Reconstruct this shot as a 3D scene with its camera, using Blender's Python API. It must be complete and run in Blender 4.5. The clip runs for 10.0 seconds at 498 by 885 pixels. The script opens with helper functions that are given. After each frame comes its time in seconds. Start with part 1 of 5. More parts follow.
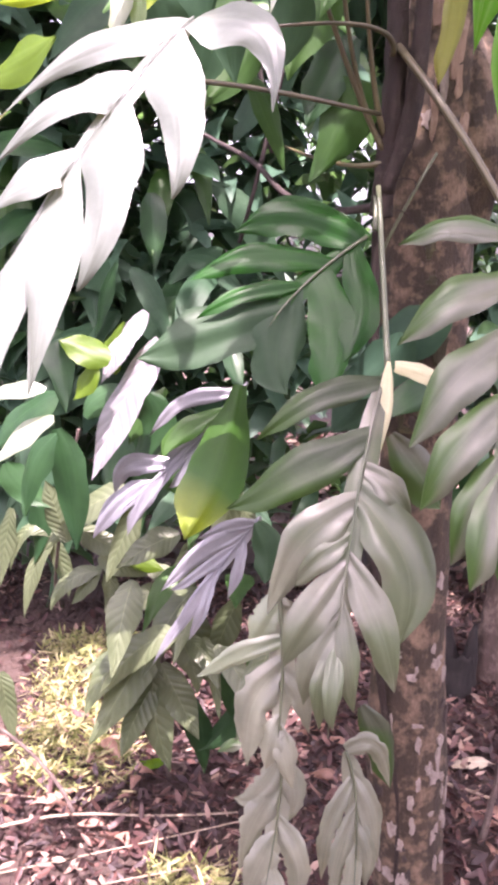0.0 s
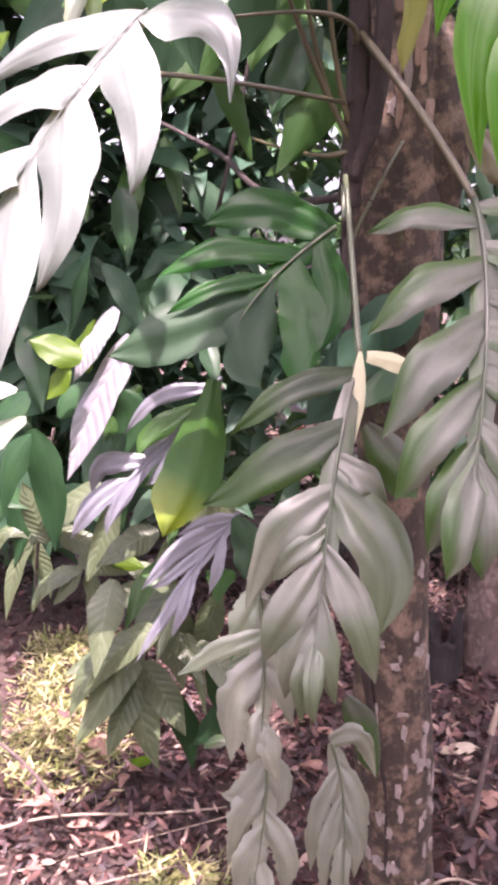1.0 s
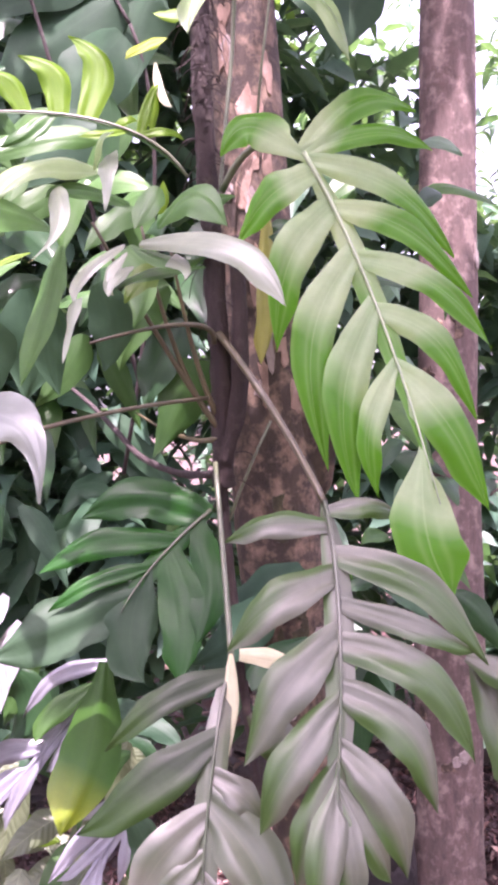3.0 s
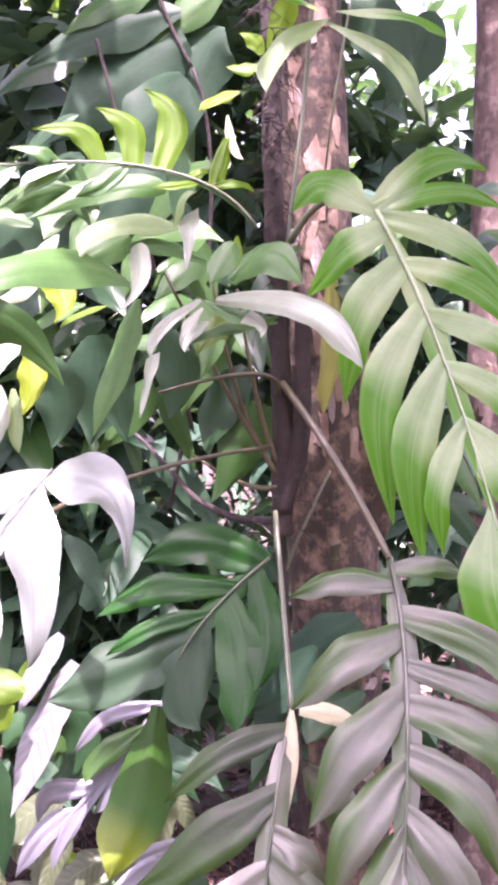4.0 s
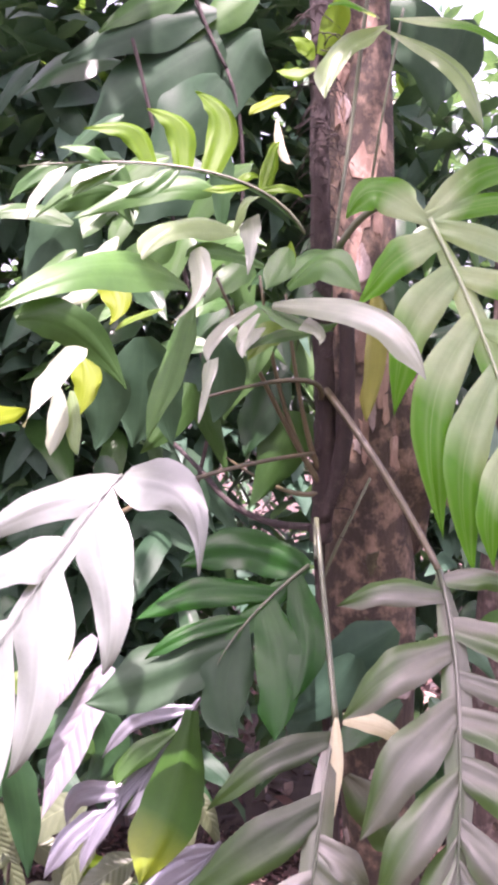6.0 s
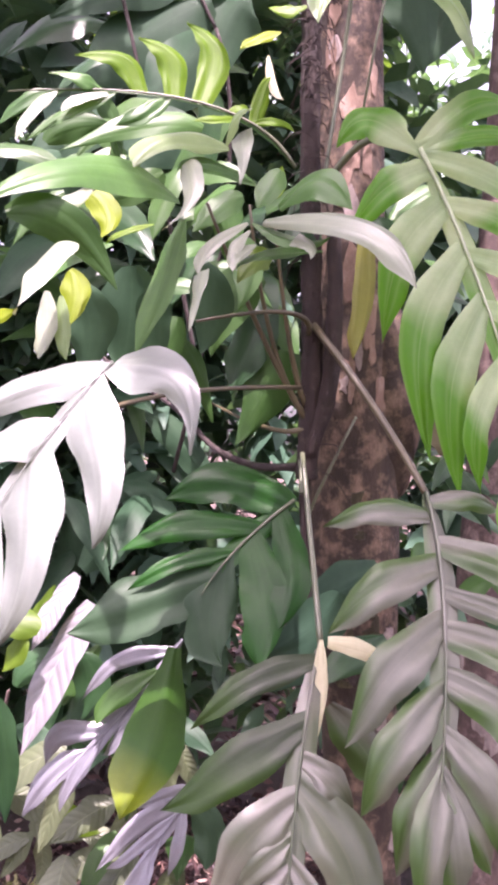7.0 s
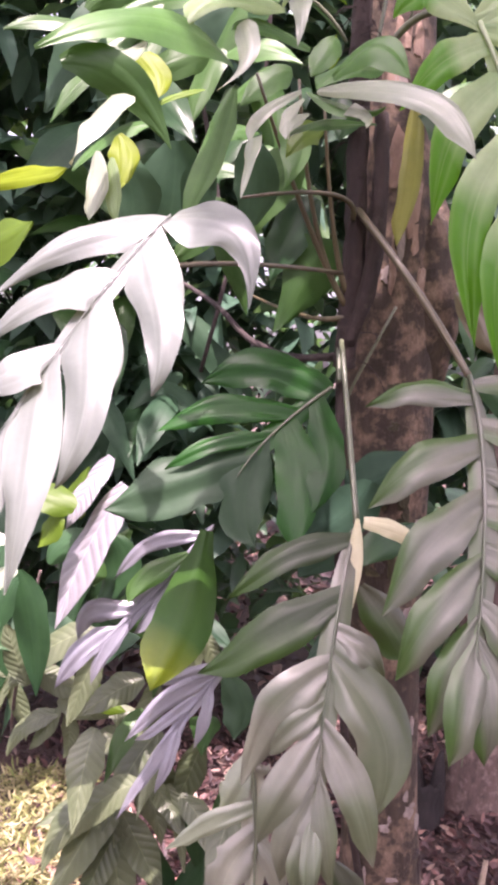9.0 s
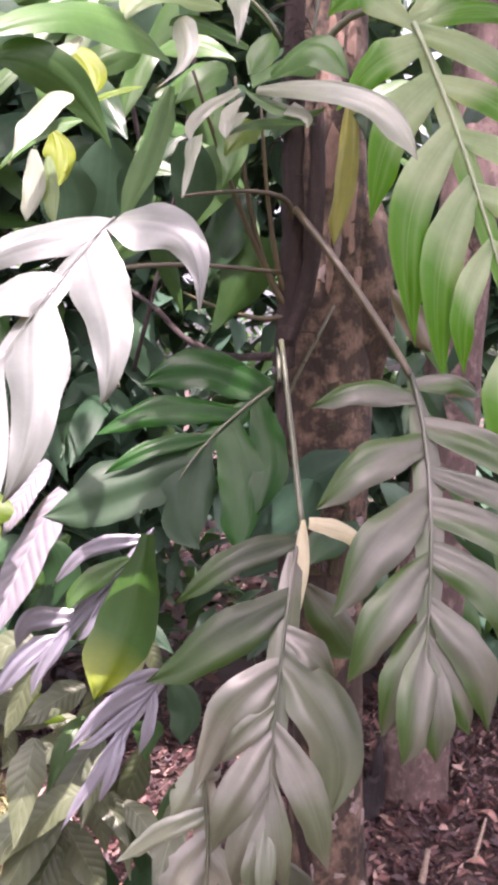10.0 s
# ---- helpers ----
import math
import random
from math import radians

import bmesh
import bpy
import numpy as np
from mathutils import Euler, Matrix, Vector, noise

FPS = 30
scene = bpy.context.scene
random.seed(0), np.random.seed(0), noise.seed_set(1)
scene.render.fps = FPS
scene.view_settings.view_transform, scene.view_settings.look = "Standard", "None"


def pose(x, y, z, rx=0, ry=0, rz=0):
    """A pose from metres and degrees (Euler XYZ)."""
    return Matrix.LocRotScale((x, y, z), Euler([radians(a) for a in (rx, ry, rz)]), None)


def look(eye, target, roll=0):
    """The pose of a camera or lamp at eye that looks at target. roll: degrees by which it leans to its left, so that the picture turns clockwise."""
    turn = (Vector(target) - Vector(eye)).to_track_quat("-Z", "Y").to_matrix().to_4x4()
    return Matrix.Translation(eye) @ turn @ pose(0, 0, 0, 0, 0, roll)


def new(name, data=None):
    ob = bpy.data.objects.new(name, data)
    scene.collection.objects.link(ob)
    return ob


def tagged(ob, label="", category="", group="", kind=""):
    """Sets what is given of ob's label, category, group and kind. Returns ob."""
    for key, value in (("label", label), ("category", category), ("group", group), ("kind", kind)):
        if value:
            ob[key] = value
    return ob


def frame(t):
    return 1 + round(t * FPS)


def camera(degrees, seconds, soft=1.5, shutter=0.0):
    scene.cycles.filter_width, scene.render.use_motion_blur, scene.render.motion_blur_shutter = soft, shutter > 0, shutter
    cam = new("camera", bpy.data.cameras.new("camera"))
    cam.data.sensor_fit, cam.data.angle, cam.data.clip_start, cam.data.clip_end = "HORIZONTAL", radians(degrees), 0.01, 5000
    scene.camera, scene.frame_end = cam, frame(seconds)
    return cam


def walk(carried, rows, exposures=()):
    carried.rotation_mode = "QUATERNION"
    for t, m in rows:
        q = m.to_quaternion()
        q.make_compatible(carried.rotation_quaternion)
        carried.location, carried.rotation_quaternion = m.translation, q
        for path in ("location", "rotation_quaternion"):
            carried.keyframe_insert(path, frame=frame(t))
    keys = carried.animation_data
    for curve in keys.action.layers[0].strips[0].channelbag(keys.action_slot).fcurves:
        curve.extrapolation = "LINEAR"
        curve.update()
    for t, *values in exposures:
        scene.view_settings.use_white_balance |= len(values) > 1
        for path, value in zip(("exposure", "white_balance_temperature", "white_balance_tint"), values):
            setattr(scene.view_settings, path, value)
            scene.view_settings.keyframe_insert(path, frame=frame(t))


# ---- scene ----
cam = camera(31.67, 10.0, soft=4.0)
PATH = [
    (0, (0.033, -0.033, 1.598), (0.002, 1.936, 1.250), 1.56),
    (0.5, (0.013, -0.019, 1.592), (-0.034, 1.939, 1.188), 3.42),
    (1, (0.050, -0.022, 1.600), (0.057, 1.944, 1.236), -0.11),
    (1.5, (0.139, -0.028, 1.638), (0.294, 1.950, 1.381), -5.34),
    (2, (0.203, -0.045, 1.715), (0.381, 1.945, 1.616), -6.47),
    (2.2, (0.218, -0.045, 1.759), (0.373, 1.949, 1.709), -6.27),
    (3.3, (0.234, -0.026, 1.879), (0.331, 1.972, 1.889), -4.07),
    (3.5, (0.227, -0.031, 1.894), (0.319, 1.967, 1.940), -4.63),
    (4, (0.165, -0.036, 1.918), (0.206, 1.964, 1.957), -2.52),
    (4.5, (0.125, -0.032, 1.926), (0.202, 1.967, 1.939), -1.28),
    (5, (0.088, -0.031, 1.948), (0.172, 1.967, 1.914), -0.23),
    (5.5, (0.083, -0.032, 1.941), (0.127, 1.967, 1.921), -1.13),
    (6.8, (0.053, -0.019, 1.841), (0.127, 1.977, 1.957), -0.64),
    (7, (0.053, -0.020, 1.788), (0.148, 1.977, 1.833), -0.35),
    (7.5, (0.042, -0.026, 1.710), (0.101, 1.973, 1.657), -0.90),
    (8, (0.018, -0.018, 1.699), (0.073, 1.978, 1.586), 0.62),
    (8.5, (0.009, -0.019, 1.705), (0.058, 1.977, 1.585), 1.15),
    (9, (0.001, -0.020, 1.706), (0.070, 1.975, 1.578), 1.47),
    (9.5, (-0.016, 0.001, 1.714), (0.201, 1.981, 1.528), 1.74),
    (10, (-0.028, 0.000, 1.719), (0.207, 1.982, 1.581), 0.66),
]
EXPOSURE = [(0.0, 2.53, 6460.0, 48.0), (1.0, 2.28, 6460.0, 48.5), (2.0, 2.34, 6320.0, 55.0), (3.5, 2.58, 6180.0, 60.5), (5.0, 2.56, 6270.0, 61.5), (5.5, 2.46, 6330.0, 60.0), (7.0, 2.25, 6400.0, 54.0), (7.5, 2.14, 6400.0, 52.5), (9.0, 2.14, 6500.0, 51.0), (9.5, 2.05, 6500.0, 50.0), (10.0, 2.11, 6500.0, 50.0)]
walk(cam, [(t, look(eye, target, roll)) for t, eye, target, roll in PATH], EXPOSURE)

# world and sun
SUN_DIR = Vector((0.02, -0.34, 0.93)).normalized()   # towards the sun
world = bpy.data.worlds.new("world")
scene.world = world
world.use_nodes = True
wn = world.node_tree.nodes
sky = wn.new("ShaderNodeTexSky")
sky.sky_type, sky.sun_disc = "NISHITA", False
sky.sun_elevation = math.asin(SUN_DIR.z)
sky.sun_rotation = math.atan2(SUN_DIR.x, SUN_DIR.y)
sky.air_density, sky.dust_density, sky.ozone_density = 1.0, 7.0, 0.6
haze = wn.new("ShaderNodeHueSaturation")      # humid, hazy sky
haze.inputs["Saturation"].default_value, haze.inputs["Value"].default_value = 0.4, 1.1
world.node_tree.links.new(sky.outputs[0], haze.inputs["Color"])
world.node_tree.links.new(haze.outputs[0], wn["Background"].inputs[0])
wn["Background"].inputs[1].default_value = 0.15
sun = new("sun", bpy.data.lights.new("sun", "SUN"))
sun.data.energy, sun.data.angle, sun.data.color = 5.0, radians(0.6), (1.0, 0.95, 0.86)
sun.matrix_world = look(tuple(SUN_DIR * 30), (0, 0, 0))


# ---- materials ----
class Nodes:
    """Small wrapper for building a node material."""

    def __init__(self, name):
        self.mat = bpy.data.materials.new(name)
        self.mat.use_nodes = True
        self.tree = self.mat.node_tree
        self.bsdf = self.tree.nodes["Principled BSDF"]
        self.out = self.tree.nodes["Material Output"]

    def add(self, kind, **values):
        node = self.tree.nodes.new(kind)
        for key, value in values.items():
            if key in node.inputs:
                node.inputs[key].default_value = value
        return node

    def link(self, a, b):
        self.tree.links.new(a, b)

    def noise(self, vec, scale, detail=4.0, rough=0.6):
        n = self.add("ShaderNodeTexNoise", Scale=scale, Detail=detail, Roughness=rough)
        if vec is not None:
            self.link(vec, n.inputs["Vector"])
        return n.outputs["Fac"]

    def ramp(self, fac, stops):
        r = self.add("ShaderNodeValToRGB")
        while len(r.color_ramp.elements) < len(stops):
            r.color_ramp.elements.new(0.5)
        for e, (pos, col) in zip(r.color_ramp.elements, stops):
            e.position, e.color = pos, (*col, 1) if len(col) == 3 else col
        self.link(fac, r.inputs[0])
        return r.outputs[0]

    def mix(self, fac, a, b, mode="MIX"):
        m = self.add("ShaderNodeMix")
        m.data_type, m.blend_type = "RGBA", mode
        for sock, v in ((m.inputs[0], fac), (m.inputs[6], a), (m.inputs[7], b)):
            if hasattr(v, "is_linked"):
                self.link(v, sock)
            elif isinstance(v, (int, float)):
                sock.default_value = v
            else:
                sock.default_value = (*v, 1)
        return m.outputs[2]

    def math(self, op, a, b=0.0, c=0.0):
        m = self.add("ShaderNodeMath")
        m.operation = op
        for sock, v in zip(m.inputs, (a, b, c)):
            if hasattr(v, "is_linked"):
                self.link(v, sock)
            else:
                sock.default_value = v
        return m.outputs[0]

    def bump(self, height, strength=0.3, distance=0.01):
        b = self.add("ShaderNodeBump", Strength=strength, Distance=distance)
        self.link(height, b.inputs["Height"])
        self.link(b.outputs[0], self.bsdf.inputs["Normal"])
        return b.outputs[0]


def leaf_material(name, dark, light, rough=0.38, glow=0.35, veins=3.0, vein_light=1.35, coat=0.0, quilt=0.0, blotch=0.35, flush=None, shine=0.5, tipward=0.30, edge=0.0, start=0.57):
    """A leaf skin: two-tone green with fine streaks along the blade, a pale middle vein, light coming through it."""
    n = Nodes(name)
    uv = n.add("ShaderNodeUVMap")
    uv.uv_map = "blade"
    sep = n.add("ShaderNodeSeparateXYZ")
    n.link(uv.outputs[0], sep.inputs[0])
    u, v = sep.outputs[0], sep.outputs[1]
    geo = n.add("ShaderNodeTexCoord")
    info = n.add("ShaderNodeObjectInfo")
    isl = n.add("ShaderNodeNewGeometry")
    tone = n.noise(geo.outputs["Object"], 9.0, 3.0)
    fine = n.noise(geo.outputs["Object"], 70.0, 5.0, 0.7)
    across = n.math("ABSOLUTE", v)
    # side veins leave the middle vein at a slant
    if quilt:
        slant = n.math("SUBTRACT", u, n.math("MULTIPLY", across, 0.16))
    else:                                        # long lobes: veins run lengthwise
        slant = n.math("ADD", n.math("MULTIPLY", v, 0.5), n.math("MULTIPLY", tone, 0.06))
    wave = n.math("SINE", n.math("MULTIPLY", slant, veins * 6.283 * 0.5))
    wave = n.math("POWER", n.math("ABSOLUTE", wave), 8.0 if quilt == 0 else 3.0)
    mixf = n.math("ADD", n.math("MULTIPLY", tone, 0.75), n.math("MULTIPLY", info.outputs["Random"], 0.28))
    mixf = n.math("ADD", mixf, n.math("MULTIPLY", isl.outputs["Random Per Island"], 0.22))
    col = n.ramp(n.math("SUBTRACT", mixf, 0.1), [(0.25, dark), (0.8, light)])
    if flush:                                    # greener areas, mostly towards the edges and points
        patch = n.math("ADD", n.math("MULTIPLY", n.noise(geo.outputs["Object"], 6.0, 1.0), 1.3 - tipward), n.math("MULTIPLY", u, tipward))
        patch = n.math("ADD", patch, n.math("MULTIPLY", v, edge))
        patch = n.math("ADD", patch, n.math("MULTIPLY", n.math("SUBTRACT", isl.outputs["Random Per Island"], 0.5), 0.3))
        col = n.mix(n.ramp(patch, [(start, (0, 0, 0)), (start + 0.20, (1, 1, 1))]), col, flush)
    pale = tuple(min(1, c * vein_light) for c in light)
    col = n.mix(n.math("MULTIPLY", wave, 0.08 if quilt == 0 else 0.06 * quilt), col, pale)
    rib = n.math("LESS_THAN", across, 0.035)
    col = n.mix(n.math("MULTIPLY", rib, 0.5 if quilt else 0.12), col, pale)
    col = n.mix(n.math("MULTIPLY", n.math("SUBTRACT", fine, 0.3), blotch), col, tuple(c * 0.55 for c in dark))
    n.link(col, n.bsdf.inputs["Base Color"])
    rr = n.math("ADD", n.math("MULTIPLY", fine, 0.25), rough - 0.12)
    n.link(rr, n.bsdf.inputs["Roughness"])
    n.bsdf.inputs["Specular IOR Level"].default_value = shine
    n.bsdf.inputs["Coat Weight"].default_value = coat
    n.bsdf.inputs["Coat Roughness"].default_value = 0.25
    h = n.math("ADD", n.math("MULTIPLY", wave, -0.16 if quilt == 0 else -1.0), n.math("MULTIPLY", fine, 0.25))
    nor = n.bump(h, 0.35 if quilt == 0 else 0.28 * quilt, 0.005)
    tr = n.add("ShaderNodeBsdfTranslucent")
    warm = n.mix(0.6, col, (2.8, 2.5, 0.8), "MULTIPLY")
    n.link(warm, tr.inputs["Color"])
    n.link(nor, tr.inputs["Normal"])
    ms = n.add("ShaderNodeMixShader")
    ms.inputs[0].default_value = glow
    n.link(n.bsdf.outputs[0], ms.inputs[1])
    n.link(tr.outputs[0], ms.inputs[2])
    n.link(ms.outputs[0], n.out.inputs[0])
    return n.mat


def bark_material(name, dark, light, patch, scale=1.0, patchy=0.5):
    n = Nodes(name)
    geo = n.add("ShaderNodeTexCoord")
    mp = n.add("ShaderNodeMapping")
    mp.inputs["Scale"].default_value = (1, 1, 0.35)
    n.link(geo.outputs["Object"], mp.inputs[0])
    base = n.noise(mp.outputs[0], 18 * scale, 6.0, 0.7)
    fine = n.noise(mp.outputs[0], 90 * scale, 5.0, 0.75)
    lich = n.noise(geo.outputs["Object"], 14 * scale, 5.0, 0.65)
    col = n.ramp(base, [(0.3, dark), (0.7, light)])
    mask = n.ramp(lich, [(0.58 - 0.2 * patchy, (0, 0, 0)), (0.74 - 0.2 * patchy, (1, 1, 1))])
    col = n.mix(n.math("MULTIPLY", mask, n.math("ADD", n.math("MULTIPLY", base, 0.9), 0.15)), col, patch)
    col = n.mix(n.math("MULTIPLY", fine, 0.45), col, tuple(c * 0.4 for c in dark))
    n.link(col, n.bsdf.inputs["Base Color"])
    n.bsdf.inputs["Roughness"].default_value = 0.85
    n.bump(n.math("ADD", base, n.math("MULTIPLY", fine, 0.5)), 0.9, 0.012)
    return n.mat


def litter_material(name, stops, glow=0.15):
    n = Nodes(name)
    isl = n.add("ShaderNodeNewGeometry")
    geo = n.add("ShaderNodeTexCoord")
    fine = n.noise(geo.outputs["Object"], 60.0, 4.0, 0.7)
    col = n.ramp(isl.outputs["Random Per Island"], stops)
    col = n.mix(n.math("MULTIPLY", fine, 0.5), col, (0.05, 0.03, 0.025))
    n.link(col, n.bsdf.inputs["Base Color"])
    n.bsdf.inputs["Roughness"].default_value = 0.6
    tr = n.add("ShaderNodeBsdfTranslucent")
    n.link(col, tr.inputs["Color"])
    ms = n.add("ShaderNodeMixShader")
    ms.inputs[0].default_value = glow
    n.link(n.bsdf.outputs[0], ms.inputs[1])
    n.link(tr.outputs[0], ms.inputs[2])
    n.link(ms.outputs[0], n.out.inputs[0])
    return n.mat


def soil_material():
    n = Nodes("soil")
    geo = n.add("ShaderNodeTexCoord")
    a = n.noise(geo.outputs["Object"], 3.0, 6.0, 0.65)
    b = n.noise(geo.outputs["Object"], 45.0, 6.0, 0.75)
    col = n.ramp(a, [(0.3, (0.038, 0.022, 0.018)), (0.55, (0.075, 0.046, 0.036)), (0.75, (0.115, 0.075, 0.058))])
    col = n.mix(n.math("MULTIPLY", b, 0.6), col, (0.03, 0.02, 0.016))
    n.link(col, n.bsdf.inputs["Base Color"])
    n.bsdf.inputs["Roughness"].default_value = 0.95
    n.bump(b, 1.0, 0.02)
    return n.mat


GREEN = leaf_material("leaf_green", (0.020, 0.076, 0.014), (0.056, 0.140, 0.034), rough=0.42, shine=0.35)
# bluish base colour carries the sky's sheen on the leaf
LILAC_SHEEN = leaf_material("leaf_sky_sheen", (0.098, 0.104, 0.116), (0.215, 0.222, 0.248), rough=0.32, coat=0.4, glow=0.15)
# the next two skins are dark to stand in for shade
SHADE_FAR = leaf_material("leaf_thicket_shade", (0.020, 0.056, 0.034), (0.048, 0.105, 0.066), rough=0.5, glow=0.25, shine=0.2)
SHADE = leaf_material("leaf_shade_tint", (0.012, 0.038, 0.018), (0.030, 0.070, 0.036), rough=0.5, glow=0.2, shine=0.15)
EMERALD = leaf_material("leaf_emerald", (0.003, 0.033, 0.004), (0.010, 0.064, 0.008), rough=0.34, shine=0.2, glow=0.25)
LEADEN = leaf_material("leaf_leaden_green", (0.010, 0.030, 0.013), (0.026, 0.058, 0.028), rough=0.50, shine=0.18, glow=0.2)
FRESH = leaf_material("leaf_fresh", (0.155, 0.260, 0.120), (0.290, 0.385, 0.225), rough=0.42, coat=0.0, shine=0.35, glow=0.5, flush=(0.040, 0.170, 0.002), tipward=0.95, edge=0.08, start=0.48)
DEEP = leaf_material("leaf_deep_green", (0.008, 0.030, 0.012), (0.024, 0.070, 0.024), rough=0.36, shine=0.25, glow=0.22)
GREY_GREEN = leaf_material("leaf_grey_green", (0.034, 0.046, 0.028), (0.080, 0.090, 0.062), rough=0.42, coat=0.05, shine=0.42, glow=0.2, flush=(0.022, 0.058, 0.008), tipward=0.45, edge=0.30)
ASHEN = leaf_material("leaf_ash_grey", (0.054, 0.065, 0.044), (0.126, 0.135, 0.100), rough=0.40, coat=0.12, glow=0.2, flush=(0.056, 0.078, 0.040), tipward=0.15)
# ash grey raised to carry the sunlight on the low leaves
ASHEN_SUNLIT = leaf_material("leaf_sunlit_grey", (0.105, 0.118, 0.088), (0.20, 0.21, 0.165), rough=0.38, coat=0.2, glow=0.25)
# shade on the upper lobes, put into a darker green
SHADED_LOBE = leaf_material("leaf_shaded_green", (0.010, 0.021, 0.008), (0.024, 0.040, 0.017), rough=0.42, shine=0.3, glow=0.15, flush=(0.017, 0.046, 0.006), tipward=0.45)
# green leaves in full sun: the whitening is in these two base colours
SUNLIT_WHITE = leaf_material("leaf_sunlit_white", (0.130, 0.166, 0.112), (0.208, 0.250, 0.172), rough=0.36, coat=0.25, glow=0.25)
SUNLIT_SILVER = leaf_material("leaf_sunlit_silver", (0.088, 0.108, 0.090), (0.142, 0.166, 0.142), rough=0.36, coat=0.25, glow=0.25)
PALEGREEN = leaf_material("leaf_pale_green", (0.095, 0.165, 0.060), (0.175, 0.260, 0.115), rough=0.38, shine=0.4, glow=0.35)
YOUNG = leaf_material("leaf_young", (0.060, 0.14, 0.006), (0.105, 0.200, 0.009), rough=0.45, shine=0.2, glow=0.5)
TURNING = leaf_material("leaf_turning_yellow", (0.014, 0.062, 0.006), (0.030, 0.090, 0.009), rough=0.42, glow=0.2, flush=(0.10, 0.145, 0.004), shine=0.4, tipward=0.95, start=0.78)
DARKGREEN = leaf_material("leaf_dark_green", (0.014, 0.052, 0.010), (0.036, 0.090, 0.020), rough=0.42, glow=0.25, shine=0.25)
VIVID = leaf_material("leaf_vivid_green", (0.038, 0.085, 0.004), (0.075, 0.135, 0.007), rough=0.45, coat=0.0, shine=0.3, glow=0.40)
# sunlit copy of the quilted skin, brightness put into the colour
QUILT_SUNLIT = leaf_material("leaf_quilted_sunlit", (0.135, 0.136, 0.142), (0.245, 0.245, 0.260), rough=0.36, coat=0.2, glow=0.2, veins=10.0, quilt=1.5)
YELLOW = leaf_material("leaf_yellow", (0.10, 0.155, 0.003), (0.165, 0.235, 0.006), shine=0.2, rough=0.5, glow=0.5)
QUILT = leaf_material("leaf_quilted", (0.046, 0.068, 0.030), (0.110, 0.138, 0.074), rough=0.40, glow=0.25, veins=10.0, quilt=1.0)
FAR = leaf_material("leaf_far", (0.032, 0.088, 0.050), (0.072, 0.155, 0.082), rough=0.45, glow=0.3)
FARLIT = leaf_material("leaf_far_young", (0.03, 0.08, 0.02), (0.08, 0.15, 0.03), rough=0.45, glow=0.45)
STEM = bark_material("vine_stem", (0.010, 0.005, 0.004), (0.034, 0.018, 0.012), (0.09, 0.07, 0.05), 2.0, 0.15)
PETIOLE = leaf_material("petiole", (0.045, 0.060, 0.030), (0.10, 0.115, 0.065), rough=0.4, glow=0.0, blotch=0.5)
PETIOLE_BROWN = leaf_material("petiole_brown", (0.036, 0.031, 0.014), (0.095, 0.080, 0.038), rough=0.45, glow=0.0, blotch=0.5)
RIB_PALE = leaf_material("pale_midrib", (0.20, 0.27, 0.14), (0.32, 0.39, 0.23), rough=0.45, glow=0.1)
OLIVE = leaf_material("olive_sheath", (0.085, 0.098, 0.012), (0.175, 0.185, 0.028), rough=0.5, glow=0.15)
SHEATH = leaf_material("dry_sheath", (0.28, 0.28, 0.17), (0.44, 0.44, 0.29), rough=0.5, glow=0.2)
BARK = bark_material("bark", (0.015, 0.010, 0.006), (0.068, 0.046, 0.027), (0.30, 0.208, 0.138), 1.4, 0.50)
# near-black, stands in for the deep shade between the trunks
GAP_SHADE = bark_material("gap_shade", (0.004, 0.003, 0.003), (0.014, 0.009, 0.008), (0.03, 0.02, 0.018), 1.6, 0.2)
BARK_PALE = bark_material("bark_pale", (0.050, 0.034, 0.028), (0.155, 0.105, 0.088), (0.34, 0.26, 0.215), 1.2, 0.42)
LICHEN = bark_material("lichen_plate", (0.18, 0.145, 0.125), (0.36, 0.30, 0.265), (0.45, 0.40, 0.37), 2.5, 0.3)
BARK_DARK = bark_material("bark_dark", (0.02, 0.014, 0.012), (0.06, 0.042, 0.036), (0.12, 0.10, 0.085), 2.0, 0.2)
SCAR = bark_material("sunlit_scar", (0.17, 0.108, 0.075), (0.36, 0.245, 0.18), (0.50, 0.39, 0.31), 1.5, 0.2)
MOSSY = bark_material("mossy_bark", (0.020, 0.018, 0.006), (0.060, 0.054, 0.018), (0.12, 0.105, 0.045), 2.5, 0.3)
TWIG = bark_material("twig", (0.05, 0.035, 0.03), (0.13, 0.09, 0.075), (0.2, 0.16, 0.13), 2.0, 0.3)
LITTER = litter_material("dead_leaves", [(0.0, (0.012, 0.005, 0.006)), (0.36, (0.026, 0.010, 0.011)), (0.68, (0.072, 0.029, 0.026)), (0.88, (0.19, 0.095, 0.074)), (1.0, (0.42, 0.31, 0.24))])
STRAW = litter_material("dry_grass", [(0.0, (0.14, 0.18, 0.04)), (0.4, (0.30, 0.30, 0.11)), (0.75, (0.44, 0.40, 0.22)), (1.0, (0.15, 0.23, 0.04))], 0.3)
SOIL = soil_material()


# ---- builders ----
def mesh_of(name, verts, faces, uvs=None, smooth=True):
    me = bpy.data.meshes.new(name)
    me.from_pydata([tuple(v) for v in verts], [], faces)
    if uvs is not None:
        layer = me.uv_layers.new(name="blade")
        idx = np.empty(len(me.loops), dtype=np.int32)
        me.loops.foreach_get("vertex_index", idx)
        layer.data.foreach_set("uv", np.asarray(uvs, dtype=np.float32)[idx].ravel())
    if smooth:
        me.polygons.foreach_set("use_smooth", [True] * len(me.polygons))
    me.update()
    return me


